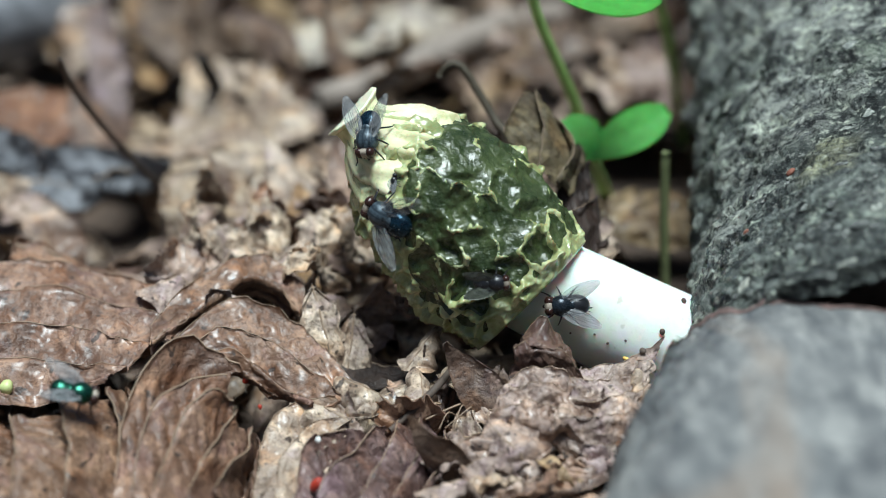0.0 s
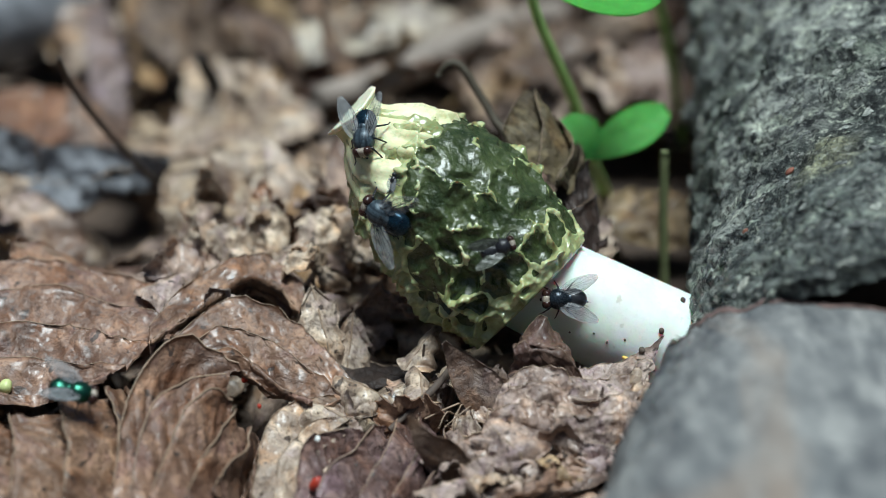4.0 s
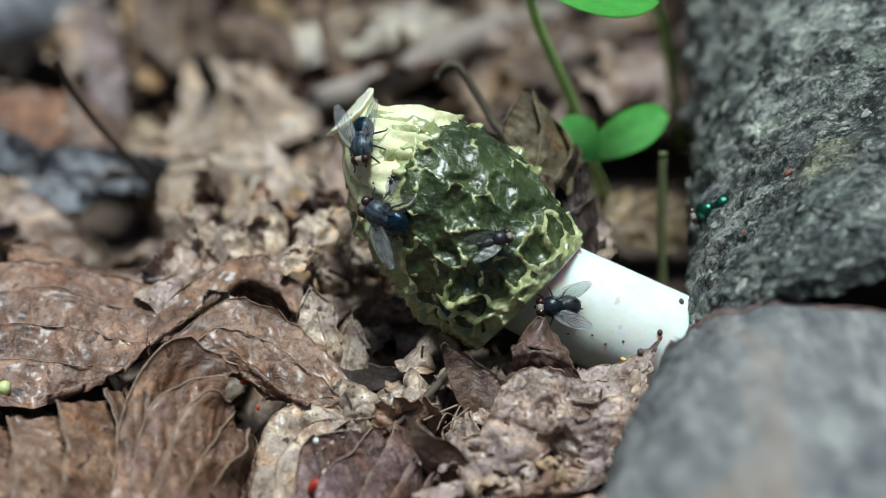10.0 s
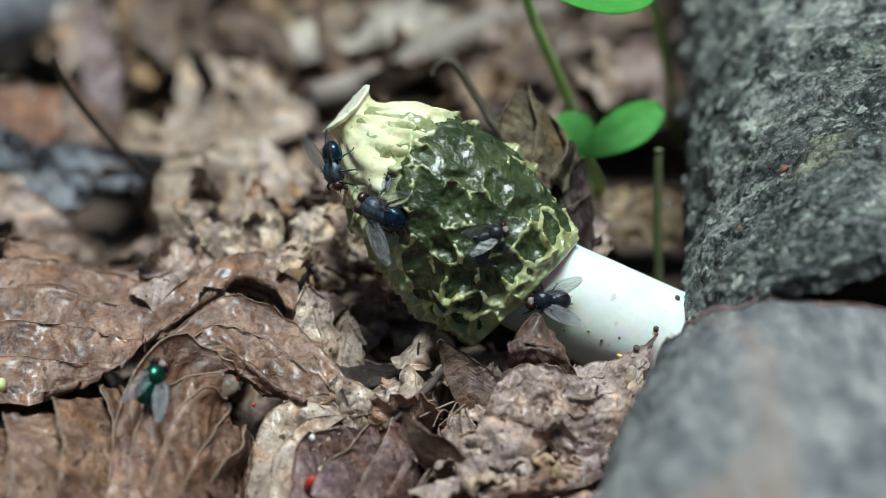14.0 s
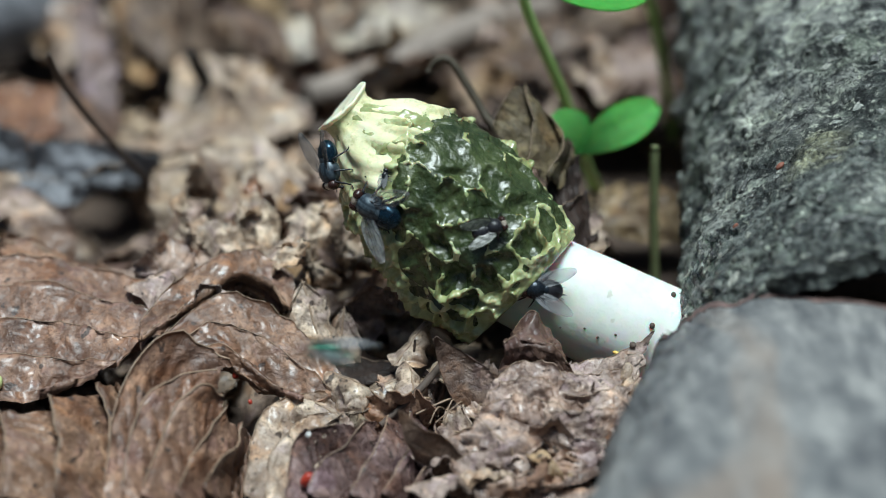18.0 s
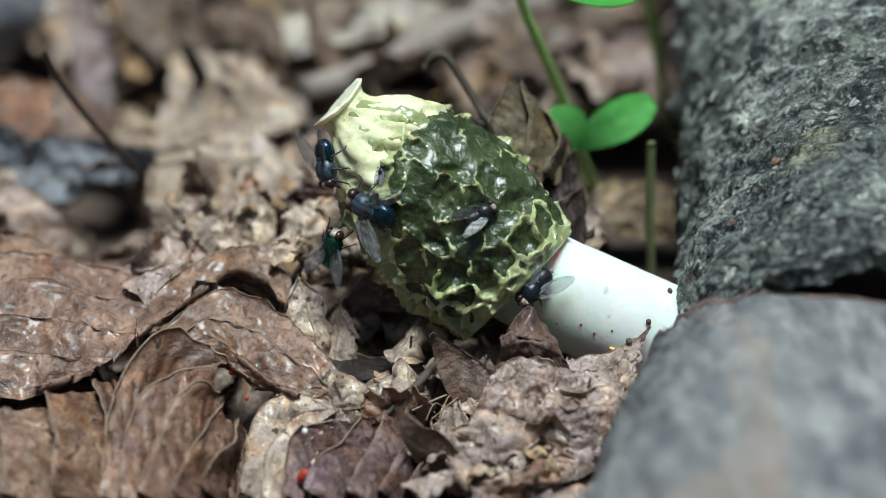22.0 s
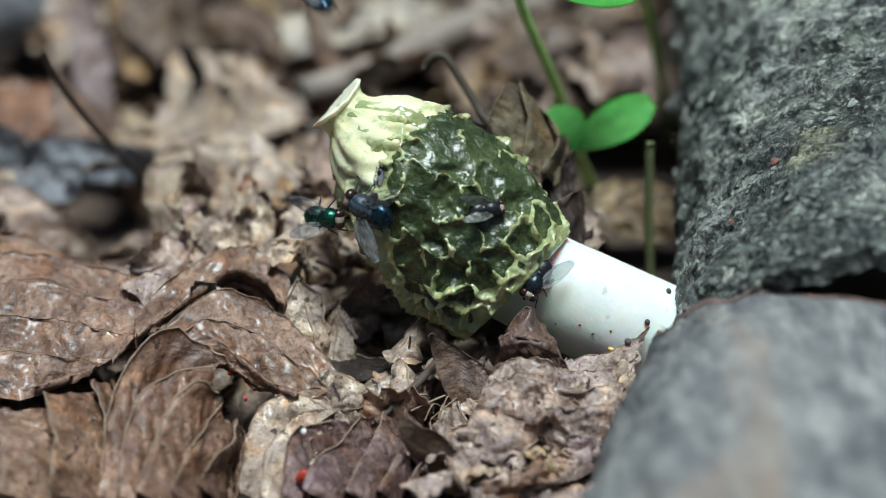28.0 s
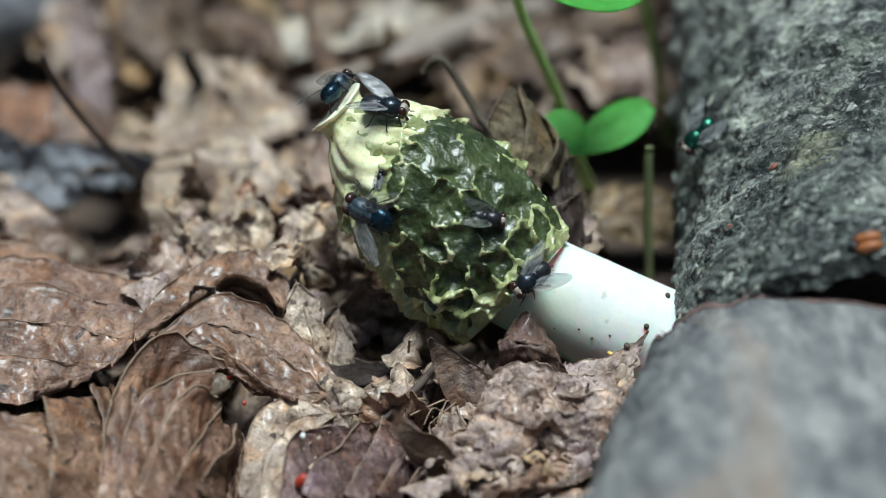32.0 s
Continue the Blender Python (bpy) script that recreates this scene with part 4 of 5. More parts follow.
def fungus():
    th = thing("stinkhorn_fungus", (0, 0, 0), "leaning stinkhorn with a white stem and slimy olive honeycombed cap", "fungus")
    ax = (RIM - TIP) / np.linalg.norm(RIM - TIP)
    e1 = np.array([0, -1.0, 0]) + ax[1] * ax
    e1 /= np.linalg.norm(e1)
    e2 = np.cross(ax, e1)
    prof_s = np.array([0, 2, 6, 13, 19, 25, 34, 41, 43.2, 43.6, 41.0])
    prof_r = np.array([4.4, 5.8, 9.0, 12.9, 14.6, 15.2, 14.9, 13.8, 13.0, 11.6, 10.6])
    nu, nv = 230, 340
    k = np.interp(np.linspace(0, 1, nu), np.linspace(0, 1, 101), np.interp(np.linspace(0, 10, 101), np.arange(11), np.arange(11)))
    s, r = np.interp(k, np.arange(11), prof_s), np.interp(k, np.arange(11), prof_r)
    for _ in range(10):
        s[1:-1] = (s[:-2] + 2 * s[1:-1] + s[2:]) / 4
        r[1:-1] = (r[:-2] + 2 * r[1:-1] + r[2:]) / 4
    a = np.linspace(0, 2 * np.pi, nv, endpoint=False)
    S, A = np.meshgrid(s, a, indexing="ij")
    Rr = np.repeat(r[:, None], nv, 1)
    rad = np.cos(A)[..., None] * e1 + np.sin(A)[..., None] * e2
    P = TIP + S[..., None] * ax + Rr[..., None] * rad
    flat = P.reshape(-1, 3)
    rng = np.random.RandomState(11)
    # cell centres spread evenly over the cap
    cand = np.stack([rng.uniform(4, 45, 4000), rng.uniform(0, 2 * np.pi, 4000)], 1)
    cr = np.interp(cand[:, 0], prof_s[:9], prof_r[:9])
    cells, room = [], []
    for (cs, ca), rr in zip(cand, cr):
        if rng.rand() > rr / 15.5:
            continue
        p = TIP + cs * ax + rr * (np.cos(ca) * e1 + np.sin(ca) * e2)
        size = rng.uniform(3.6, 6.8) if cs > 14 else rng.uniform(3.0, 4.6)
        if (np.cos(ca) * e1 + np.sin(ca) * e2) @ np.array([-0.72, -0.29, -0.62]) > 0.5:
            size *= 0.65
        if all(np.linalg.norm(p - q) > 0.5 * (size + o) for q, o in zip(cells, room)):
            cells.append(p)
            room.append(size)
    cells = np.array(cells)
    w = flat + 1.5 * np.stack([fbm(flat, 5, 3, 1.0), fbm(flat, 5, 3, 5.0), fbm(flat, 5, 3, 9.0)], 1) + 0.7 * np.stack([fbm(flat, 1.8, 2, 41.0), fbm(flat, 1.8, 2, 45.0), fbm(flat, 1.8, 2, 49.0)], 1)
    d = np.sort(np.linalg.norm(w[:, None, :] - cells[None], axis=2), axis=1)[:, :2]
    edge = (d[:, 1] - d[:, 0]).reshape(nu, nv)
    jag = fbm(flat, 3.0, 3, 13.0).reshape(nu, nv)
    wall, wide = np.exp(-(edge / 0.9) ** 2), np.exp(-(edge / 2.2) ** 2)
    patchy = fbm(flat, 7.0, 2, 33.0).reshape(nu, nv)
    on = np.clip((S - 5) / 6, 0, 1) * np.clip((43.7 - S) / 0.5, 0.25, 1)
    near = np.argmin(np.linalg.norm(w[:, None, :] - cells[None], axis=2), axis=1)
    slant = ((flat - cells[near]) @ ax).reshape(nu, nv)
    depth = np.random.RandomState(4).uniform(0.2, 1.2, len(cells))[near].reshape(nu, nv)
    lump = fbm(flat, 9, 3, 21.0).reshape(nu, nv)
    fine = fbm(flat, 2.0, 3, 27.0).reshape(nu, nv)
    side = rad @ np.array([-0.72, -0.29, -0.62])
    # the slime lies deepest on the upper flank, where only the tops of a few ridges show
    drown = np.exp(-((S - 17) / 7) ** 2) * np.clip(0.4 - 1.2 * side + 0.5 * patchy, 0, 1)
    crest = np.clip(0.32 + 1.0 * patchy + 0.8 * jag + 0.5 * np.clip(side - 0.2, 0, 1), -0.2, 1.7)
    swell = 0.5 * lump + 0.12 * fine
    pits = 1.7 * crest * wall - 1.6 * depth * (1 - wide) * (1 - 0.7 * drown) + 0.10 * slant * (1 - wide) + swell + 0.12 * fine
    rough_tip = 0.45 * np.sin(A * 13 + 2.5 * jag) * np.exp(-((S - 6) / 4) ** 2)
    cap = P + (on * pits + rough_tip)[..., None] * rad
    part("cap", mesh("cap", cap.reshape(-1, 3), grid(nu, nv, True), M_CAP), th, "cream honeycomb of raised wavy ridges")
    # slime lies over pits and most ridges, thin near the tip, on the camera-side edge and the lower rim
    film = 0.40 + 0.42 * drown - 0.35 * np.clip(side - 0.2, 0, 1) - 0.9 * np.clip((S - 36) / 5, 0, 1) * (0.4 + wall) + 0.25 * lump
    level = 0.5 * crest * wide - 1.5 * depth * (1 - wide) * (1 - 0.8 * drown) + 0.10 * slant * (1 - wide) + swell + film
    start = 9.3 + 4 * lump + 1.5 * jag + 21 * np.clip(side - 0.2, 0, 1)
    cover = np.clip((S - start) / 2.5, 0, 1) * np.clip((41.3 + 3.0 * lump - S) / 1.4, 0, 1)
    sl = P + (on * level * cover + (on * pits + rough_tip - 0.8) * (1 - cover))[..., None] * rad
    part("slime", mesh("slime", sl.reshape(-1, 3), grid(nu, nv, True), M_SLIME), th, "glossy dark olive spore slime")
    # tip: neck and thin flared disc
    n = 110
    ang = np.linspace(0, 2 * np.pi, n, endpoint=False)
    rows = []
    levels = np.array([(12.6, 11.4), (11.2, 11.75), (10.0, 11.35), (8.8, 10.85), (7.5, 10.2), (5.5, 9.1), (4.0, 7.9), (2.5, 6.7), (1.4, 5.5), (0.5, 4.9), (-0.8, 4.7), (-1.6, 5.0), (-2.2, 5.7), (-2.45, 6.0), (-2.7, 5.9), (-2.6, 4.9), (-2.2, 3.0), (-2.0, 0.3)])
    for z, q in levels:
        deep = 0.12 * np.clip((z + 0.5) / 3, 0, 1)
        crease = np.abs(np.sin(ang * 5.5 + 0.9 * np.sin(ang * 3 + z * 0.2) + 0.12 * z)) ** 0.6 + 0.4 * np.sin(ang * 17 + z)
        q = q + (0.9 * np.sin(ang * 8 + 1.3) + 0.6 * np.sin(ang * 13)) * (0.5 if z > 8 else 0.0)
        wob = 1 + 0.05 * np.sin(ang * 3 + 1) + 0.03 * np.sin(ang * 7) + deep * (crease - 0.7)
        rows.append(TIP + z * ax + ((q * wob)[:, None]) * (np.cos(ang)[:, None] * e1 + np.sin(ang)[:, None] * e2))
    Q = np.array(rows)
    Q[:, :, 2] += np.where(np.arange(len(rows)) > 10, 0.5, 0)[:, None] * np.sin(ang * 2)[None]
    lean = np.clip((np.arange(len(rows)) - 8) / 4, 0, 1)[:, None] * ((Q - Q.mean(1, keepdims=True)) @ np.array([0.04, -0.93, 0.37]))
    Q = Q + 0.17 * lean[..., None] * ax
    part("neck", mesh("neck", Q[:12].reshape(-1, 3), grid(12, n, True), M_TIP), th, "pale yellow-cream creased neck")
    Q = Q[11:] + (0.15 * fbm(Q[11:].reshape(-1, 3), 2.0, 3, 3.0)).reshape(-1, n, 1) * ax
    part("tip_disc", mesh("tip_disc", Q.reshape(-1, 3), grid(len(Q), n, True), M_DISC), th, "flat cream-white flared tip")
    line = bend([(8, 3, 23), (21.1, 0.3, 16.8), (39.0, -2.5, 8.9), (56, -5, 1), (66, -6, -4)], 40)
    v, f = tube(line, np.linspace(9.2, 10.6, 40), 64)
    v = v + 0.12 * fbm(v, 5, 3, 2.0)[:, None] * np.array([0.3, -0.6, 0.7])
    part("stem", mesh("stem", v, f, M_STEM), th, "smooth spongy white stem")


fungus()


# ---- plants, twigs and stalks ----
def bar(name, pts, radii, mat, label, category, n=16, sides=10):
    pts = np.array(pts, float)
    line = bend(pts - pts[-1], n)
    r = np.interp(np.linspace(0, 1, n), np.linspace(0, 1, len(radii)), radii)
    v, f = tube(line, r, sides)
    v = v + 0.12 * r.mean() * fbm(v, 4, 3, pts[0][0])[:, None]
    return thing(name, pts[-1], label, category, data=mesh(name, v, f, mat))


def heart_leaflet(L, W, fold, droop, seed):
    n, m = 26, 18
    u, v = np.meshgrid(np.linspace(0, 1, n), np.linspace(-1, 1, m), indexing="ij")
    w = W / 2 * np.sin(np.pi * np.clip(u * 0.93 + 0.04, 0, 1) ** 1.25) ** 0.62
    notch = 0.02 * L * np.clip((u - 0.75) / 0.25, 0, 1) * (1 - np.abs(v)) ** 1.5
    x, y = u * L - notch, v * w
    z = np.abs(y) * math.tan(radians(fold)) - droop * u ** 2 + 0.05 * np.sin(v * 9 + u * 8) * np.abs(v)
    P = np.stack([x, y, z], -1)
    N = normals(P)
    V = np.concatenate([P.reshape(-1, 3), (P - 0.25 * N).reshape(-1, 3)])
    k = n * m
    rim = [i * m for i in range(n)] + [(n - 1) * m + j for j in range(1, m)] + [i * m + m - 1 for i in range(n - 2, -1, -1)] + list(range(m - 2, 0, -1))
    return V, grid(n, m) + grid(n, m, off=k, flip=True) + [(a, a + k, b + k, b) for a, b in zip(rim, rim[1:] + rim[:1])]


def splintered(ob, r):
    """A ragged broken end on a branch."""
    v, f = ball((0, 0, 0), (r * 0.9, r * 0.9, r * 0.9), 10, 12)
    v = v * (1 + 0.25 * fbm(v, r * 0.7, 3, r)[:, None])
    part("broken_end", mesh("broken_end", v, f, M_GREYWOOD), ob, "splintered broken end")


def plants():
    p = thing("green_seedling", (38, 84, 0), "small bright green clover-like seedling", "plant")
    o = np.array([38, 84, 0.0])

    def stalk(pts, r0, r1, mat=M_STALK):
        part("stalk", mesh("stalk", *tube(bend(np.array(pts, float) - o, 16), np.linspace(r0, r1, 16), 10), mat), p)

    def blade(at, rx, ry, rz, L, W, fold, droop):
        flat = turned(heart_leaflet(L, W, fold, droop, 1), (0, 0, 0), 0, 0, rz)
        part("leaflet", mesh("leaflet", *turned(flat, np.array(at) - o, rx, ry, 0), M_GREEN), p, "bright green rounded leaflet")

    stalk([(38.6, 88.6, -9), (34, 66, 10), (29.0, 45.5, 25.2)], 1.0, 0.8)
    blade((28.6, 44.5, 25.2), 48, 4, 36, 19.5, 8.8, 5, 0.6)
    blade((29.4, 44.3, 25.0), 46, -6, 118, 10.5, 10.5, 5, 0.5)
    stalk([(38, 86, -9), (28, 66, 26), (18.5, 55, 51), (16, 50, 64)], 1.1, 1.0)
    blade((21.5, 36, 61.5), 14, 0, 0, 19, 17, 5, 0.4)
    stalk([(58.6, 133, -9), (51, 110, 25), (46.8, 98, 40), (44, 92, 52)], 1.2, 1.0)
    bar("cut_stalk", [(43.3, 40.2, 28), (43.6, 40.2, 14), (44.6, 40, -2)], [0.85, 0.95, 1.0], M_OLDSTALK, "upright olive-green broken plant stalk", "stalk")
    bar("twig", [(-74.5, 47, 45), (-73.2, 52, 37), (-69, 62, 24), (-62.5, 74.5, 8), (-60, 80, 2)], [0.5, 0.7, 0.8, 1.0], M_TWIG, "thin dark twig poking out of the litter", "twig")
    bar("twig", [(-0.7, 42, 43), (0.7, 42, 45.1), (3.4, 42, 45.3), (7.2, 40, 40), (10.4, 37, 35.2), (13.1, 34, 31.5), (20, 30, 2)], [0.6, 0.75, 0.8, 0.9], M_DRYSTALK, "hooked dry brown stalk behind the fungus", "twig")
    splintered(bar("branch", [(-30, 120, 8), (-14, 136.7, 7), (11, 169.5, 8), (30, 190, 6)], [3.0, 4.0, 4.2, 3.6], M_GREYWOOD, "weathered grey branch lying in the litter", "branch"), 3.6)
    leaf((-92, 80, 4), (20, -8, 14), "slate-grey rotten leaf in the litter", leaf_pair(M_SLATE, L=22, W=13, across=90, along=50, pleats=4, depth=1.6, crumple=1.5, seed=140, nu=26, nv=14), "leaf litter")
    # thickened to cover the dark far corner of the camera's view
    splintered(bar("branch", [(-150, 150, 12), (-112, 170, 12), (-96, 185, 8)], [14, 13, 9], M_SLATE, "dark grey stick end filling the dark far corner", "branch", sides=20), 9)
    splintered(bar("branch", [(-68, 92, 3), (-30, 100, 7), (-12, 106, 5)], [1.2, 1.6, 1.2], M_TWIG, "dark twig lying in the litter", "branch"), 1.2)
    bar("twig", [(-9, -26, 4), (-2, -20, 8), (2, -12, 9)], [0.5, 0.7, 0.6], M_TWIG, "short dark twig among crumpled leaves", "twig")
    bar("twig", [(-3.2, -9, 11.5), (-3.6, -9, 6), (-4, -9, 0)], [0.2, 0.25, 0.25], M_TWIG, "short dark twig among crumpled leaves", "twig")
    bar("rootlet", [(-3, -24, 5), (5, -20, 6.5), (14, -18, 6)], [0.16, 0.2, 0.12], M_RIB, "hair-thin dry rootlet on the leaves", "rootlet")
    rr = random.Random(12)
    for _ in range(9):
        x, y, a, l = rr.uniform(-4, 26), rr.uniform(-34, -16), rr.uniform(0, 6.28), rr.uniform(4, 9)
        dx, dy, k = l * math.cos(a), l * math.sin(a), rr.uniform(-2, 2)
        bar("rootlet", [(x, y, 4.5), (x + dx / 2 - 0.3 * dy * k / 2, y + dy / 2 + 0.3 * dx * k / 2, 6.2 + rr.random()), (x + dx, y + dy, 4)], [0.10, 0.13, 0.08], M_RIB, "hair-thin dry rootlet on the leaves", "rootlet", sides=6)
    bar("rootlet", [(6, -26, 6), (9, -28, 5.6), (16, -27, 5)], [0.16, 0.2, 0.12], M_RIB, "hair-thin dry rootlet on the leaves", "rootlet")


plants()


def far_leaves():
    """Leaves that stand out of the litter further back."""
    pleated((-17, 166, 10), "broad pale leaf lit by the sky", M_SKYLIT, [
        [(-38, 162, 11), (-27, 174, 11), (-9, 182, 11), (4, 175, 11)],
        [(-34, 149, 9), (-23, 158, 9), (-9, 165, 9), (2, 163, 9)],
    ], 2.5, 21.0, nu=40, crumple=1.6)
    pleated((-73, 162, 13), "ochre leaf standing in the litter", M_OCHRE, [
        [(-81, 176, 16), (-75, 181, 16), (-68, 177, 16)],
        [(-76, 147, 9), (-70, 142, 9), (-67, 150, 9)],
    ], 2.5, 22.0, nu=40, crumple=1.6)
    pleated((-94, 113, 8), "rusty orange-brown leaf in the litter", M_RUSTY, [
        [(-105, 120, 10), (-95, 123, 10), (-84, 118, 10)],
        [(-102, 105, 6), (-92, 101, 6), (-85, 108, 6)],
    ], 3.0, 23.0, nu=40, crumple=1.6)
    pleated((-74, 84, 7), "wet slate-grey leaf in the litter", M_SLATE, [
        [(-88, 88, 10), (-75, 87, 10), (-58, 78, 10)],
        [(-87, 87, 4), (-73, 81, 4), (-60, 83, 4)],
    ], 2.0, 24.0, nu=40, crumple=1.6)
    pleated((-97, 94, 7), "wet slate-grey leaf in the litter", M_SLATE, [
        [(-106, 100, 10), (-96, 97, 10), (-89, 88, 10)],
        [(-106, 97, 4), (-96, 93, 4), (-89, 88, 4)],
    ], 2.0, 25.0, nu=40, crumple=1.6)
    pleated((-83, 147, 10), "greyish mauve leaf standing in the litter", M_PURPLISH, [
        [(-91, 168, 14), (-86, 174, 14), (-82, 164, 14)],
        [(-83, 125, 6), (-78, 121, 6), (-75, 129, 6)],
    ], 3.0, 26.0, nu=40, crumple=1.6)
    pleated((-50, 110, 8), "light tan leaf lying flat in the litter", M_PALELEAF, [
        [(-62, 142, 10), (-50, 138, 10), (-40, 122, 10)],
        [(-61, 112, 8), (-50, 110, 8), (-39, 106, 8)],
        [(-60, 84, 7), (-47, 83, 7), (-37, 88, 7)],
    ], 2.5, 27.0, nu=40, crumple=1.6)
    pleated((-48, 56, 9), "light grey-brown leaf lying in the litter", M_LEAF, [
        [(-59, 69, 11), (-50, 72, 11), (-40, 64, 11)],
        [(-58, 56, 9), (-48, 57, 9), (-39, 50, 9)],
        [(-55, 49, 7), (-45, 41, 7), (-39, 45, 7)],
    ], 2.5, 28.0, nu=40, crumple=1.6)
    pleated((-34, 58, 10), "pale broken leaf in the litter", M_PALELEAF, [
        [(-40, 66, 12), (-36, 70, 12), (-32, 63, 12)],
        [(-36, 55, 7), (-32, 45, 7), (-29, 49, 7)],
    ], 2.5, 29.0, nu=40, crumple=1.6)
    pleated((48, 138, 8), "pinkish leaf in the litter behind the seedling", M_PINKLEAF, [
        [(40, 140, 9), (48, 153, 9), (57, 145, 9)],
        [(41, 127, 6), (48, 137, 6), (55, 124, 6)],
    ], 2.5, 30.0, nu=40, crumple=1.6)
    bar("twig", [(-55, 112, 22), (-54, 121, 14), (-53, 131, 4)], [1.2, 1.9, 1.6], M_BLACKWOOD, "short blackened stick poking out of the litter", "twig")


far_leaves()


def scrap(at, r, mat, label, seed):
    rng = np.random.RandomState(seed)
    v, f = ball((0, 0, 0), r, 9, 12)
    v = v * (1 + 0.18 * fbm(v, 1.2, 2, seed)[:, None])
    thing("scrap", at, label, "scrap", data=mesh("scrap", v, f, mat)).rotation_euler = tuple(rng.rand(3) * 3)


def scraps():
    scrap((-20.9, -40.5, 2.1), (1.5, 0.9, 0.9), M_RED, "red fruit scrap on a curled leaf", 1)
    scrap((8.5, -19.0, 6.3), (1.0, 0.7, 0.7), M_RED, "orange-red fruit scrap on crumpled leaves", 2)
    scrap((-34.3, -16.2, 8.6), (0.8, 0.6, 0.6), M_RED, "tiny red fruit scrap in the litter", 3)
    scrap((-31.1, -25.5, 8.3), (0.5, 0.4, 0.4), M_RED, "tiny red fruit scrap in the litter", 4)
    scrap((60.7, -0.0, 40.9), (1.0, 0.9, 0.5), M_RUST, "rust-orange lichen dot on the bark", 5)
    scrap((51.9, -10.5, 34.1), (0.7, 0.6, 0.4), M_RUST, "rust-orange lichen dot on the bark", 6)
    scrap((-75.3, -19.5, 8.9), (1.4, 1.2, 1.2), M_LIME, "pale green berry in the litter", 7)
    scrap((32.2, -11.4, 10.0), (0.7, 0.5, 0.4), M_YELLOW, "yellow crumb at the foot of the stem", 8)
    scrap((38.4, -10.9, 15.1), (0.6, 0.5, 0.5), M_TWIG, "dark brown bud scale beside the stem", 9)
    scrap((34.7, -14.7, 13.3), (0.8, 0.6, 0.5), M_TWIG, "dark brown bud scale beside the stem", 10)
    # lines up with the fungus tip only from the camera
    scrap((-24.9, 144.2, -3.7), (0.6, 0.5, 0.5), M_ORANGE, "orange crumb on the far litter, in line with the tip", 11)
    scrap((-20.9, -33.6, 6.6), (0.6, 0.9, 0.4), M_CHALK, "white crumb on a curled leaf", 12)
    scrap((28.9, -10.9, 12.9), (0.3, 0.25, 0.2), M_TWIG, "dark speck on the white stem", 13)
    scrap((32.0, -11.1, 13.5), (0.25, 0.2, 0.2), M_TWIG, "dark speck on the white stem", 14)
    scrap((26.6, -10.4, 14.4), (0.25, 0.2, 0.2), M_TWIG, "dark speck on the white stem", 15)
    scrap((22.4, -9.6, 14.2), (0.2, 0.2, 0.2), M_TWIG, "dark speck on the white stem", 16)
    scrap((33.5, -20.1, 9.1), (3.5, 2.5, 1.5), M_PALELEAF, "pale leaf crumb beside the bare log", 17)
    scrap((42.6, -4.7, 18.1), (0.6, 0.5, 0.4), M_TWIG, "dark speck on the bark edge", 18)


scraps()

leaf_mould()


# ---- flies ----
def wing(side, spread, lift, roll):
    """A clear wing with its veins, hinged on the thorax and pointing back."""
    n, m = 18, 9
    u, v = np.meshgrid(np.linspace(0, 1, n), np.linspace(-1, 1, m), indexing="ij")
    w = 1.55 * np.sin(np.pi * np.clip(0.06 + 0.9 * u, 0, 1) ** 0.8) ** 0.6
    P = np.stack([-8.0 * u, side * (v * w + 0.5 * u), 0.15 * np.sin(u * 3) - 0.10 * v * v + 0.05 * np.sin(u * 22 + v * 4)], -1)
    k = n * m
    top = P.reshape(-1, 3)
    V = np.concatenate([top, top - [0, 0, 0.03]])
    rim = [i * m for i in range(n)] + [(n - 1) * m + j for j in range(1, m)] + [i * m + m - 1 for i in range(n - 2, -1, -1)] + list(range(m - 2, 0, -1))
    F = grid(n, m) + grid(n, m, off=k, flip=True) + [(a, a + k, b + k, b) for a, b in zip(rim, rim[1:] + rim[:1])]
    veins = []
    for j0, j1 in ((0, 0), (2, 1), (4, 2), (4, 4), (4, 6), (5, 8)):
        line = [P[i, round(j0 + (j1 - j0) * i / (n - 3))] + [0, 0, 0.03] for i in range(0, n - 1, 2)]
        veins.append(tube(line, np.linspace(0.06, 0.025, len(line)), 5))
    at = (0.9, side * 1.25, 3.75)
    t = (roll * side, lift, side * -spread)
    return turned((V, F), at, *t), turned(join(*veins), at, *t)


def leg(side, x, reach, fwd, lift=0.0):
    a = np.array([x, side * 0.9, 1.7])
    b = np.array([x + fwd * 0.45, side * (1.0 + reach * 0.5), 2.9 + lift])
    c = np.array([x + fwd * 0.8, side * (1.0 + reach * 0.85), 1.0])
    d = np.array([x + fwd, side * (1.0 + reach), 0.05])
    e = np.array([x + fwd * 1.25 + 0.2, side * (1.1 + reach * 1.1), 0.0])
    line = np.concatenate([np.linspace(p, q, 4, endpoint=False) for p, q in ((a, b), (b, c), (c, d))] + [[d, e]])
    return tube(line, np.concatenate([np.linspace(0.26, 0.2, 5), np.linspace(0.18, 0.1, len(line) - 5)]), 6)


def bristles(c, r, n, length, seed, lo=0.1):
    rng = np.random.RandomState(seed)
    out = []
    while len(out) < n:
        d = rng.normal(size=3)
        d /= np.linalg.norm(d)
        if d[2] < lo:
            continue
        p = np.array(c) + d * np.array(r) * 0.97
        q = p + (d + [-0.5, 0, 0.1]) * length * rng.uniform(0.6, 1.1)
        out.append(tube([p, (p + q) / 2 + [0, 0, 0.05], q], [0.045, 0.035, 0.012], 4))
    return join(*out)


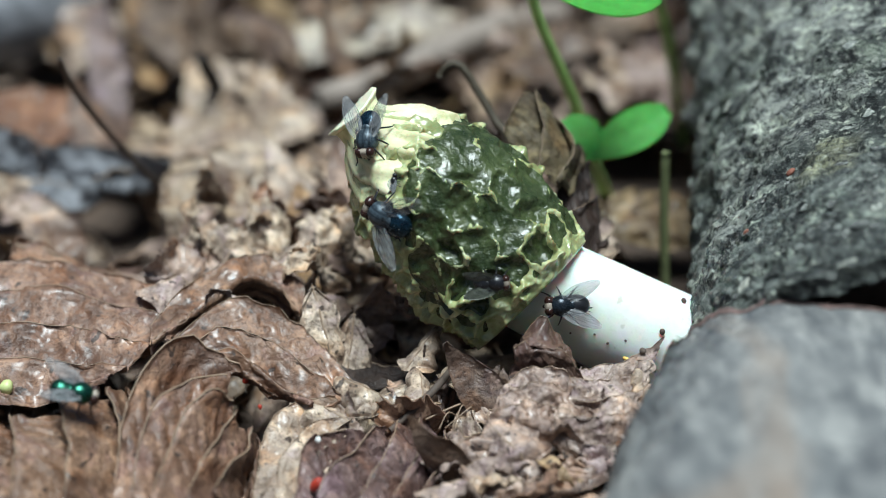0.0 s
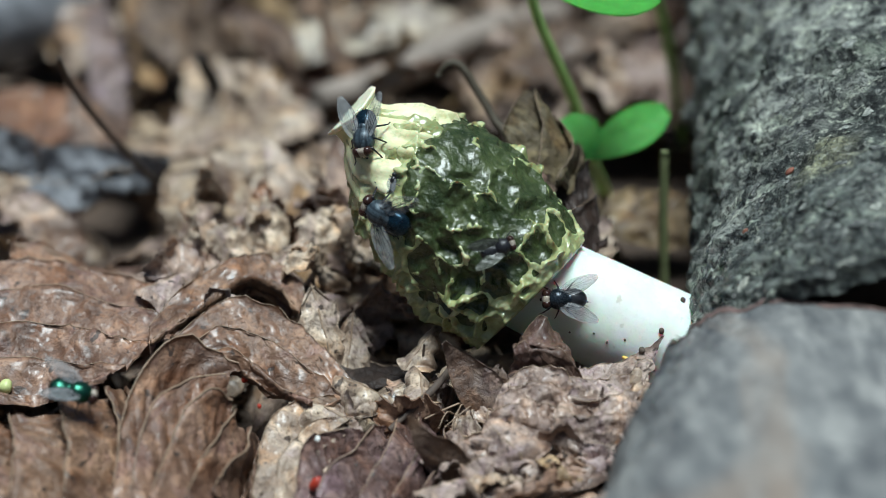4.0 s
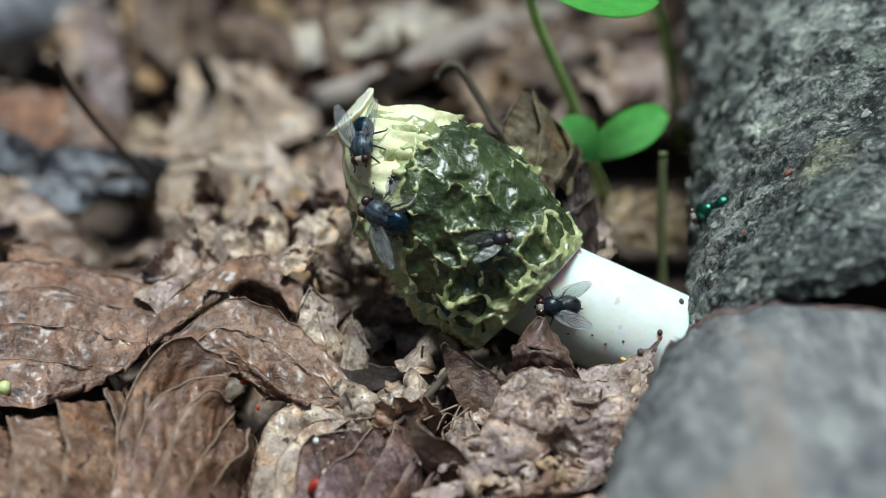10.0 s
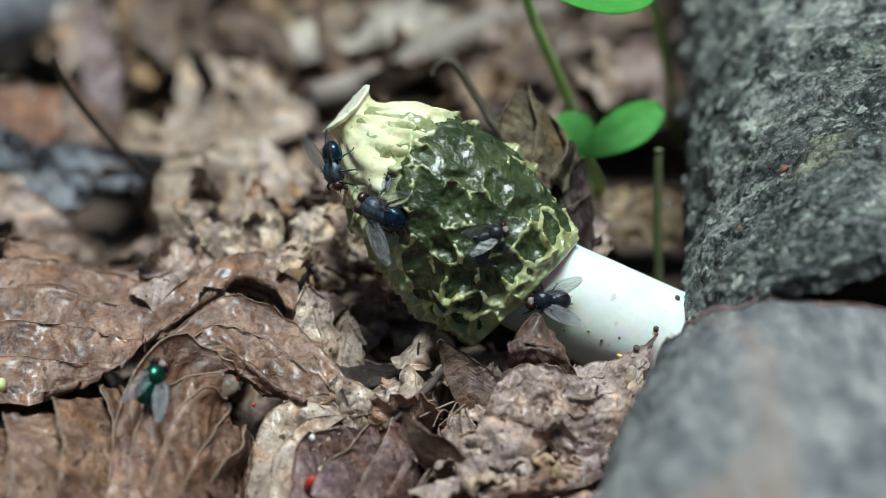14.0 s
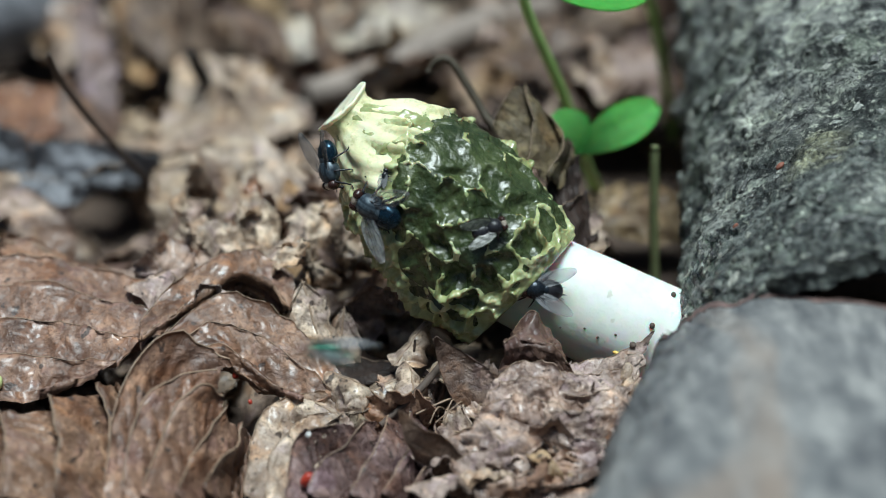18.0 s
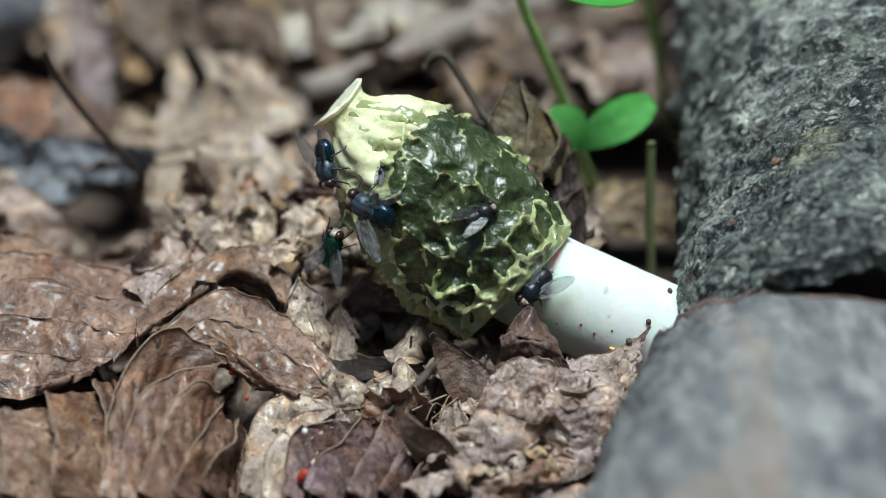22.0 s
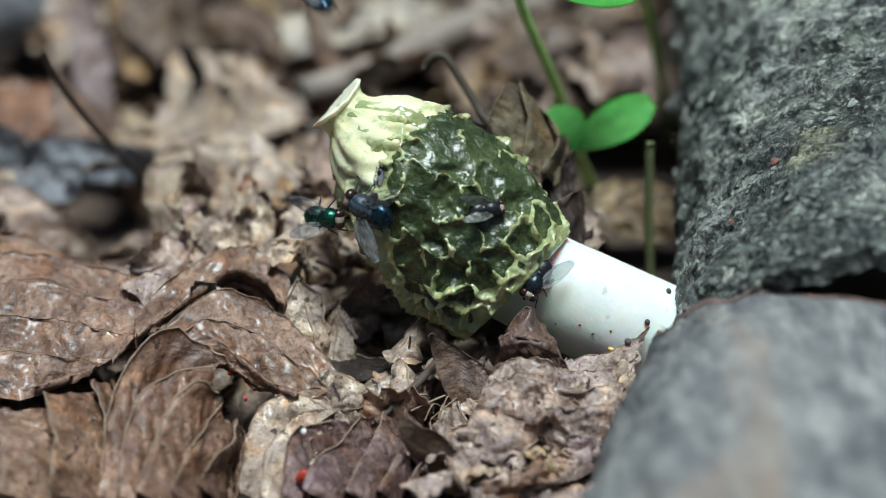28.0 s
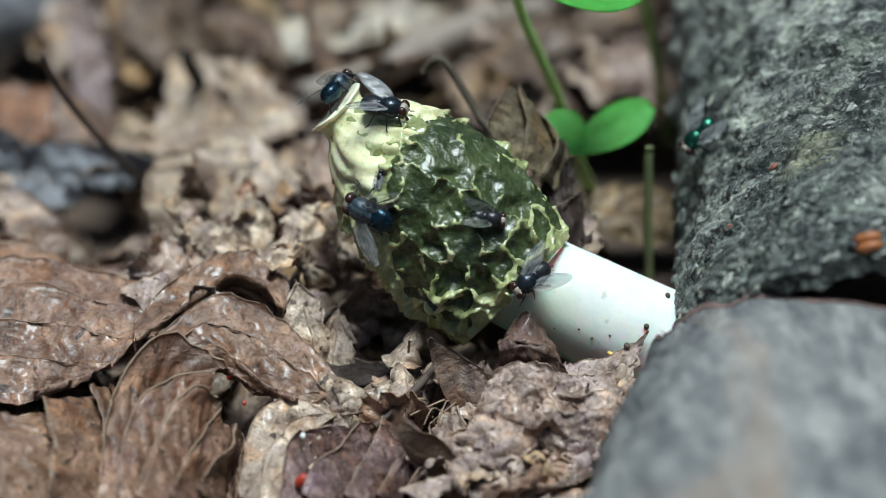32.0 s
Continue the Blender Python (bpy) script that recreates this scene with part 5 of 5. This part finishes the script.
def fly(label, size, thorax, abdomen, spread, lift=6, roll=10, seed=0, wings=None):
    """A blowfly with its feet on z = 0, head along +x."""
    ob = thing("fly", (0, 0, 0), label, "fly")

    def p(name, vf, mat, parent=None, text=""):
        return part(name, mesh(name, np.asarray(vf[0]) * size, vf[1], mat), parent or ob, text)

    tv, tf = ball((1.15, 0, 2.6), (2.4, 2.1, 1.9), 16, 20)
    tv[:, 2] -= 0.12 * np.exp(-((tv[:, 0] - 0.6) / 0.16) ** 2) * (tv[:, 2] > 2.8)
    t = p("thorax", (tv, tf), thorax)
    sv, sf = ball((-1.0, 0, 3.4), (0.85, 1.1, 0.65), 9, 12)
    p("scutellum", (sv, sf), thorax, t)
    tagged(p("bristle_coat", bristles((1.15, 0, 2.62), (2.4, 2.1, 1.9), 44, 0.75, seed), M_BLACK, t), kind="stuff")
    av, af = ball((-2.0, 0, 2.35), (2.55, 2.15, 1.7), 20, 20)
    for x in (-1.6, -2.7, -3.8):
        k = 1 - 0.035 * np.exp(-((av[:, 0] - x) / 0.12) ** 2)
        av[:, 1:] = (av[:, 1:] - [0, 2.4]) * k[:, None] + [0, 2.4]
    a = p("abdomen", (av, af), abdomen)
    tagged(p("bristle_coat", bristles((-2.6, 0, 2.35), (2.0, 2.1, 1.7), 34, 0.6, seed + 3, -0.2), M_BLACK, a), kind="stuff")
    h = p("head", ball((3.6, 0, 2.5), (0.9, 1.7, 1.4), 12, 16), M_FACE, None, "grey head")
    for s in (1, -1):
        p("eye", ball((3.6, s * 1.0, 2.7), (0.92, 0.95, 1.25), 12, 14), M_EYE, h, "dark red compound eye")
        p("antenna", tube([(4.2, s * 0.2, 2.8), (4.45, s * 0.25, 2.5), (4.45, s * 0.3, 2.1)], [0.1, 0.12, 0.08], 5), M_BLACK, h)
    p("proboscis", tube([(3.9, 0, 1.6), (4.2, 0, 0.9), (4.3, 0, 0.35)], [0.28, 0.24, 0.36], 8), M_BLACK, h)
    for s in (1, -1):
        wv, vv = wing(s, spread, lift, roll)
        w = p("wing", wv, wings or M_WING, None, "slimed dull wing" if wings else "see-through wing, sky reflection put into its pale colour")
        tagged(p("vein_net", vv, M_BLACK, w), kind="stuff")
        for x, reach, fwd in ((2.2, 1.7, 2.0), (1.1, 2.5, 0.3), (0.2, 2.4, -2.4)):
            p("leg", leg(s, x, reach, fwd), M_BLACK)
    return ob


def midge():
    ob = thing("midge", (0, 0, 0), "tiny black midge stuck on the slime", "fly")
    v, f = join(ball((0.1, 0, 0.9), (0.8, 0.6, 0.6), 10, 12), ball((-0.9, 0, 0.8), (0.9, 0.5, 0.45), 10, 12))
    part("body", mesh("body", v, f, M_BLACK), ob)
    part("head", mesh("head", *ball((1.1, 0, 0.9), (0.4, 0.5, 0.45), 8, 10), M_BLACK), ob)
    for s in (1, -1):
        vv, ff = ball((-0.9, s * 0.5, 1.3), (1.3, 0.5, 0.04), 8, 12)
        part("wing", mesh("wing", vv, ff, M_WING), ob)
        for x in (0.6, 0.1, -0.4):
            part("leg", mesh("leg", *tube([(x, s * 0.3, 0.6), (x * 1.4, s * 1.0, 0.9), (x * 2, s * 1.5, 0)], 0.07, 5), M_BLACK), ob)
    return ob


def beetle():
    ob = thing("orange_beetle", (0, 0, 0), "small orange beetle crawling over the log", "beetle")
    for s in (1, -1):
        v, f = ball((-0.4, s * 0.75, 1.0), (2.2, 0.95, 1.2), 12, 14)
        part("wing_case", mesh("wing_case", v, f, M_ORANGE), ob, "glossy orange wing case")
        for x in (1.2, 0.1, -1.0):
            part("leg", mesh("leg", *tube([(x, s * 0.8, 0.6), (x * 1.3, s * 2.0, 0.9), (x * 1.6, s * 2.6, 0)], 0.14, 6), M_BLACK), ob)
    part("head", mesh("head", *ball((2.1, 0, 0.9), (0.8, 0.9, 0.7), 10, 12), M_BLACK), ob)
    return ob


fly_tip = fly("blue-black blowfly feeding head down", 0.98, M_THORAX, M_BLUEAB, 17, 10, 12, 1)
fly_cap = fly("large steel-blue blowfly with spread wings on the cap", 1.08, M_THORAX, M_BLUEAB, 38, 4, 8, 2)
fly_slime = fly("slime-smeared dark fly wading in the olive slime", 0.7, M_BLACK, M_BLACK, 8, 4, 16, 3, M_SMEARED)
fly_stem = fly("dark hairy blowfly with clear wings at the stem", 0.88, M_BLUE, M_BLACK, 20, 6, 6, 4)
fly_green = fly("metallic green bottle fly", 0.9, M_GREENFLY, M_GREENFLY, 15, 8, 10, 5)
fly_late = fly("dark grey blowfly visiting the tip", 0.96, M_BLUE, M_BLACK, 22, 10, 10, 6)
small_midge = midge()
small_beetle = beetle()



def flights(ob, rows):
    """Seconds, place in millimetres and turn in degrees."""
    walk(ob, [(t, pose(x * MM, y * MM, z * MM, a, b, c)) for t, x, y, z, a, b, c in rows])


def motions():
    flights(fly_tip, [
        (0, -12.1, 3.6, 45.6, 17, 48, -98), (3, -12.5, 4, 45.7, 20, 48, -95), (5.5, -12.5, 3.4, 45.3, 24, 49, -92),
        (9, -12.5, 3, 45, 25, 50, -92), (11, -12.6, 2.7, 44.7, 31, 50, -87), (11.5, -14.1, 2.3, 43.5, 44, 55, -81),
        (12, -15.9, 4, 41.2, 70, 64, -71), (13, -16.1, 3.4, 40.5, 74, 63, -69), (19, -16.2, 3.5, 40, 77, 65, -68),
        (23, -16, 2.6, 39.9, 73, 64, -70), (25.5, -15.9, 3.4, 40.7, 72, 63, -70), (26.4, -16, 3.1, 40.3, 73, 63, -69),
        (26.475, -19.7, 1.7, 41.1, 7, 43, -143), (26.55, -23.4, 0.3, 41.9, -7, 2, -166), (26.9, -52.9, 23.6, 36.9, -7, -2, 160),
        (27.1, -58.6, 14.2, 32, -3, -6, 118), (27.3, -64.3, 4.7, 27, 2, -7, 75), (27.5, -52.4, -10.1, 24, 7, -2, 19),
        (27.6, -41.4, -7.7, 24.6, 7, -2, 16), (27.7, -29.5, 1.5, 34.8, 5, -5, 40), (27.8, -16.9, 10.6, 45, 3, -6, 62),
        (27.9, -16.5, 19.8, 50.5, 0, -7, 90), (28.1, -30.2, 40.6, 61.5, -7, -2, 160), (28.2, -39.5, 35.2, 54.5, -6, 4, -148),
        (28.25, -40, 30.9, 50.2, 1, 7, -81), (28.3, -40.4, 26.7, 45.8, 7, 2, -15), (28.38, -26.3, 19.4, 44.8, 7, 0, 3),
        (28.45, -14.7, 15.6, 47.9, -50, -9, 60), (30, -14.5, 15.5, 48.2, -50, -9, 60), (32, -14.5, 15.5, 48.2, -50, -9, 60),
    ])
    flights(fly_cap, [
        (0, -8.3, -5.3, 35.2, -83, -19, 149), (6, -8.5, -5.1, 35.4, -84, -19, 149), (13, -8.4, -5, 35.6, -83, -17, 150),
        (20, -8.6, -5, 35.5, -84, -19, 149), (23, -8.8, -5.4, 35.1, -85, -17, 149), (28, -8.9, -5.3, 35.2, -85, -17, 149),
        (32, -8.8, -5.2, 35.3, -85, -17, 149),
    ])
    flights(fly_slime, [
        (0, 8.5, -12.7, 26, 79, -5, -5), (1.5, 8.4, -12.5, 26.1, 75, -10, -8), (3, 9.1, -12.5, 29.7, 65, -19, 6),
        (5.5, 9.6, -11.9, 32.6, 60, -16, 13), (9, 9.1, -11.6, 32.9, 59, -17, 14), (13, 9.1, -11.4, 33.2, 59, -17, 15),
        (17, 9.3, -10.3, 33.4, 57, -15, 17), (19, 9.6, -10.2, 33.3, 57, -15, 17), (21, 9, -8.8, 34.1, 54, -18, 23),
        (23, 8.2, -8.5, 34.8, 53, -22, 26), (28, 9.7, -8, 35.2, 53, 2, 15), (32, 10.1, -8.7, 34.7, 52, 14, 4),
    ])
    flights(fly_stem, [
        (0, 21.4, -9, 19.3, -63, 0, -175), (3, 21.1, -8.7, 20.3, -61, -3, -175), (6, 20.9, -8.9, 19.7, -63, 0, -175),
        (9, 20.6, -8.9, 19.3, -64, 0, -175), (13, 19.4, -8.7, 19.5, -66, -2, -176), (17, 18.7, -8.3, 20.8, -66, -8, -173),
        (19, 18.3, -8.2, 21.1, -63, -9, -177), (20.5, 18.4, -8.3, 20.8, -64, 11, -167), (21.2, 17.8, -8.3, 20.7, -61, 28, -157),
        (23, 18.5, -8.3, 20.8, -53, 46, -143), (28, 18.6, -7.8, 22, -45, 46, -135), (30, 18.3, -8, 21.5, -52, 41, -144),
        (32, 17.7, -10.8, 24.4, -58, 31, -156),
    ])
    flights(fly_green, [
        (0, -61.6, -32.8, 14.1, 32, 21, 11), (8, -61.7, -32.8, 14.2, 27, 22, 9), (8.1, -56, -48.7, 22.3, 7, -1, 8),
        (8.2, -45.7, -53.2, 22.2, 7, 0, 3), (8.3, -37.6, -56.8, 19.2, 7, -1, 8), (8.4, -21.1, -56.9, 14.2, 7, -2, 19),
        (8.5, 6.5, -34.4, 24.7, 6, -4, 29), (8.6, 40, -6.9, 36.6, 6, -4, 29), (8.7, 51.1, 11, 31.2, 52, -35, -12),
        (9.4, 50.8, 13.4, 29, 52, -35, -11), (9.6, 50.3, 13.3, 28.1, -33, -52, 95), (9.7, 50.3, 13.1, 28, -57, -23, 130),
        (9.8, 50.3, 12.9, 28, -60, 12, 151), (10.2, 50.2, 14.8, 27.5, -62, 36, 168), (11, 49, 6, 30.1, -32, 34, -171),
        (11.1, 37.2, -14.6, 39, -7, 0, -178), (11.2, -4, -46.1, 18.6, -7, 1, -175), (11.3, -27.5, -59.8, 17.5, -7, 0, 177),
        (11.4, -45.1, -65.8, 18.7, -7, 0, 177), (11.5, -60.4, -68.8, 17, -7, -1, 172), (11.65, -72.2, -58.2, 20.6, -3, -6, 118),
        (11.8, -66.4, -31, 27, 5, -6, 50), (11.9, -69.7, -26.4, 25, 7, -2, 14), (12, -66.2, -23.7, 12.9, 21, 23, 1),
        (12.9, -65, -23.4, 12.2, 21, 26, 2), (13.1, -64.1, -36.5, 15.2, 7, 0, -2), (13.25, -63.3, -53.4, 21.5, 6, 4, -32),
        (13.4, -60.9, -62.6, 20.7, 7, -1, 8), (13.6, -51.4, -57.7, 21.8, 7, -2, 19), (13.8, -45.3, -52, 19.9, 6, -4, 32),
        (14, -48.2, -30.8, 15.5, 50, -39, 60), (14.5, -47.1, -30.4, 15.4, 48, -39, 57), (16, -44.4, -31.8, 15.7, 67, 5, 20),
        (16.8, -44.6, -31.9, 16, 60, 10, 20), (16.9, -46.4, -58.4, 20.2, 7, 0, 3), (17, -51.5, -66, 18, 7, 0, 0),
        (17.1, -32.9, -66.9, 16.4, 7, -2, 13), (17.2, -16.1, -66.8, 16.8, 5, -6, 50), (17.225, -19.5, -65.5, 17.2, 0, -7, 92),
        (17.25, -22.8, -64.2, 17.6, -5, -5, 134), (17.3, -34.1, -59.3, 18.3, -7, -1, 171), (17.4, -40, -53.5, 21.3, -3, -6, 118),
        (17.5, -46.9, -32.9, 14.8, 40, -45, 75), (17.55, -44.4, -31.1, 15, 27, -20, 52), (17.6, -40.5, -40.4, 21, 7, -3, 25),
        (17.7, -34.6, -33.7, 21.1, 7, -1, 8), (17.9, 9, -38.5, 16.3, 7, 0, -2), (17.95, -0.6, -37.1, 19, 5, -6, 50),
        (17.975, -8.8, -35.7, 19.7, -1, -7, 99), (18, -17, -34.2, 20.3, -6, -4, 147), (18.1, -47.6, -34.4, 19.6, -7, -3, 154),
        (18.15, -52.6, -29.5, 24.1, -3, -7, 115), (18.2, -57.6, -24.6, 28.5, 2, -7, 75), (18.3, -48.1, -23.6, 19, 7, -1, 8),
        (18.4, -46.3, -21.5, 17.7, 17, 4, -6), (19.2, -45.6, -24.9, 20.6, 62, 16, 8), (19.6, -45.6, -24.8, 20.9, 64, -1, 17),
        (20.2, -45.6, -24.5, 21.5, 76, -7, 21), (20.4, -44.8, -20.8, 20.1, 7, -3, 22), (20.5, -40.9, -14.6, 19.4, 7, -2, 16),
        (20.6, -31.8, -10, 19.8, 7, -2, 13), (20.625, -32.1, -10.1, 19.5, 4, -6, 55), (20.65, -32.4, -10.2, 19.3, -1, -7, 97),
        (20.7, -36.3, -12.6, 18.9, -7, -1, 169), (20.8, -50.6, -29, 19.2, -7, 1, -169), (20.9, -60.1, -44.6, 21.1, -5, 5, -135),
        (20.925, -57, -47.3, 20.2, 2, 7, -71), (20.95, -54, -49.9, 19.3, 7, 1, -8), (21, -44.6, -55.2, 17.7, 7, -1, 8),
        (21.05, -43.4, -52.1, 18.4, 35, -6, 35), (21.1, -43.6, -39.2, 13.4, 59, -22, 58), (21.2, -42.3, -38.1, 13.2, 54, -42, 67),
        (21.3, -41.6, -39.7, 20.1, 3, -6, 62), (21.4, -31.2, -21.3, 24, 7, -3, 25), (21.5, -28.2, -7.9, 24.4, 6, -4, 32),
        (21.6, -22.6, -0.7, 25.7, 6, -4, 32), (21.65, -19.6, 0.5, 25.2, 25, -40, 29), (21.7, -16.6, 1.6, 24.8, 76, -69, -12),
        (22.5, -16.1, 1.1, 24.6, -9, -85, 75), (23, -17.9, 1, 28.4, -37, -82, 104), (23.5, -19, 6.1, 29.9, 73, -52, -19),
        (23.65, -19.2, 6.9, 30.7, 80, -14, -30), (23.8, -19.3, 7.6, 31.5, 79, 25, -37), (24.1, -19.3, 4.9, 33.3, 60, 66, -57),
        (25, -18.3, 7.5, 31.7, 65, 66, -55), (25.5, -17.9, 1.2, 29, 79, 52, -32), (27.5, -18.1, 5.9, 29.5, 80, 5, -33),
        (28, -17.3, 2.8, 29.7, 78, -6, -27), (28.4, -18.1, 6.6, 30.6, 78, -29, -26), (28.6, -19, 4.7, 33.4, 65, -60, -7),
        (28.75, -18, 6.1, 36.6, 53, -69, 7), (29, -14.7, 2.4, 42.2, 50, -51, 15), (29.1, -13.2, -15.2, 49, 7, -2, 19),
        (29.2, -9.4, -17.3, 44.6, 7, -1, 8), (29.3, 6.5, -11.2, 46.1, 7, -2, 13), (29.4, 37.6, 5.8, 47.6, 7, -2, 19),
        (29.5, 35.8, 13.1, 46.6, 0, -7, 90), (29.6, 8.4, 25.6, 53.8, -7, -2, 166), (29.65, 8.8, 23.7, 49.8, -5, 5, -135),
        (29.675, 10.5, 21.9, 48.4, 2, 7, -75), (29.7, 12.2, 20.2, 47, 7, 2, -15), (29.8, 31.7, 17.8, 51.7, 7, -1, 8),
        (29.9, 46.8, 13.5, 52.2, 7, -1, 11), (29.95, 53.3, 3.6, 54.8, 6, -4, 32), (29.975, 57.5, 18.3, 49.7, -26, -17, 74),
        (30, 60.8, 27.9, 46.6, -59, -5, 116), (30.15, 60.7, 28.4, 46.2, -60, -4, 116), (30.2, 60.3, 28.5, 46, -32, -42, 74),
        (30.25, 60, 29, 45.6, 31, -40, 1), (30.3, 59.3, 27.3, 46.2, 56, 0, -38), (30.4, 58.6, 28.5, 45.1, 35, 41, -77),
        (30.5, 57.8, 29.1, 44.3, -27, 46, -155), (30.7, 56.2, 24.7, 41.9, -43, 45, -177), (31, 55.9, 28.8, 39.7, -40, 44, -169),
        (31.3, 52.1, 25.3, 36.7, 133, 126, 1), (32, 51.5, 25.5, 36.1, -43, 50, -173),
    ])
    flights(fly_late, [
        (0, -97.7, -28.6, 20.6, 7, -1, 8), (28.1, -95.2, -30.1, 16, 7, -1, 8), (28.3, -61, -44.1, 17.2, 7, 0, -3),
        (28.4, -46.5, -43.3, 19.2, 7, -3, 25), (28.5, -46, -31.2, 21.5, 2, -7, 75), (28.65, -44.3, -20.8, 24.7, 3, -6, 62),
        (28.8, -42.1, -7.6, 24.6, 5, -6, 50), (29, -46.9, 17.5, 35.7, 0, -7, 90), (29.2, -45.9, 54.6, 67.4, 0, -7, 90),
        (30.3, -16.5, 56.6, 72.1, 7, -2, 19), (30.6, -1.4, 30.2, 51.6, 7, 2, -15), (30.7, -0.9, 14.6, 44.3, 5, 5, -47),
        (30.76, -1.8, 10, 45.8, -7, 8, -92), (30.82, -2.8, 5.3, 47.3, -17, 1, -137), (31, -6.6, 7.4, 48.1, -11, -5, -173),
        (31.2, -6.6, 7.3, 48.1, -8, 10, -99), (31.4, -6.8, 7.2, 48, 9, 10, -25), (31.7, -7.1, 5.4, 48.3, 20, 5, -12),
        (32, -7.4, 5.4, 48.3, 20, 6, -14),
    ])
    flights(small_midge, [
        (0, -8.1, -3, 40.2, -8, -61, 67), (32, -7.7, -3.4, 40.3, -7, -60, 66),
    ])
    flights(small_beetle, [
        (0, 84.3, -30.6, 45.7, -48, -1, -179), (31, 87.2, -29.9, 43.7, -47, -6, -175), (31.3, 70.8, -37.4, 43.7, -56, 11, 172),
        (32, 69.4, -37.5, 43.3, -50, 16, 175),
    ])


motions()
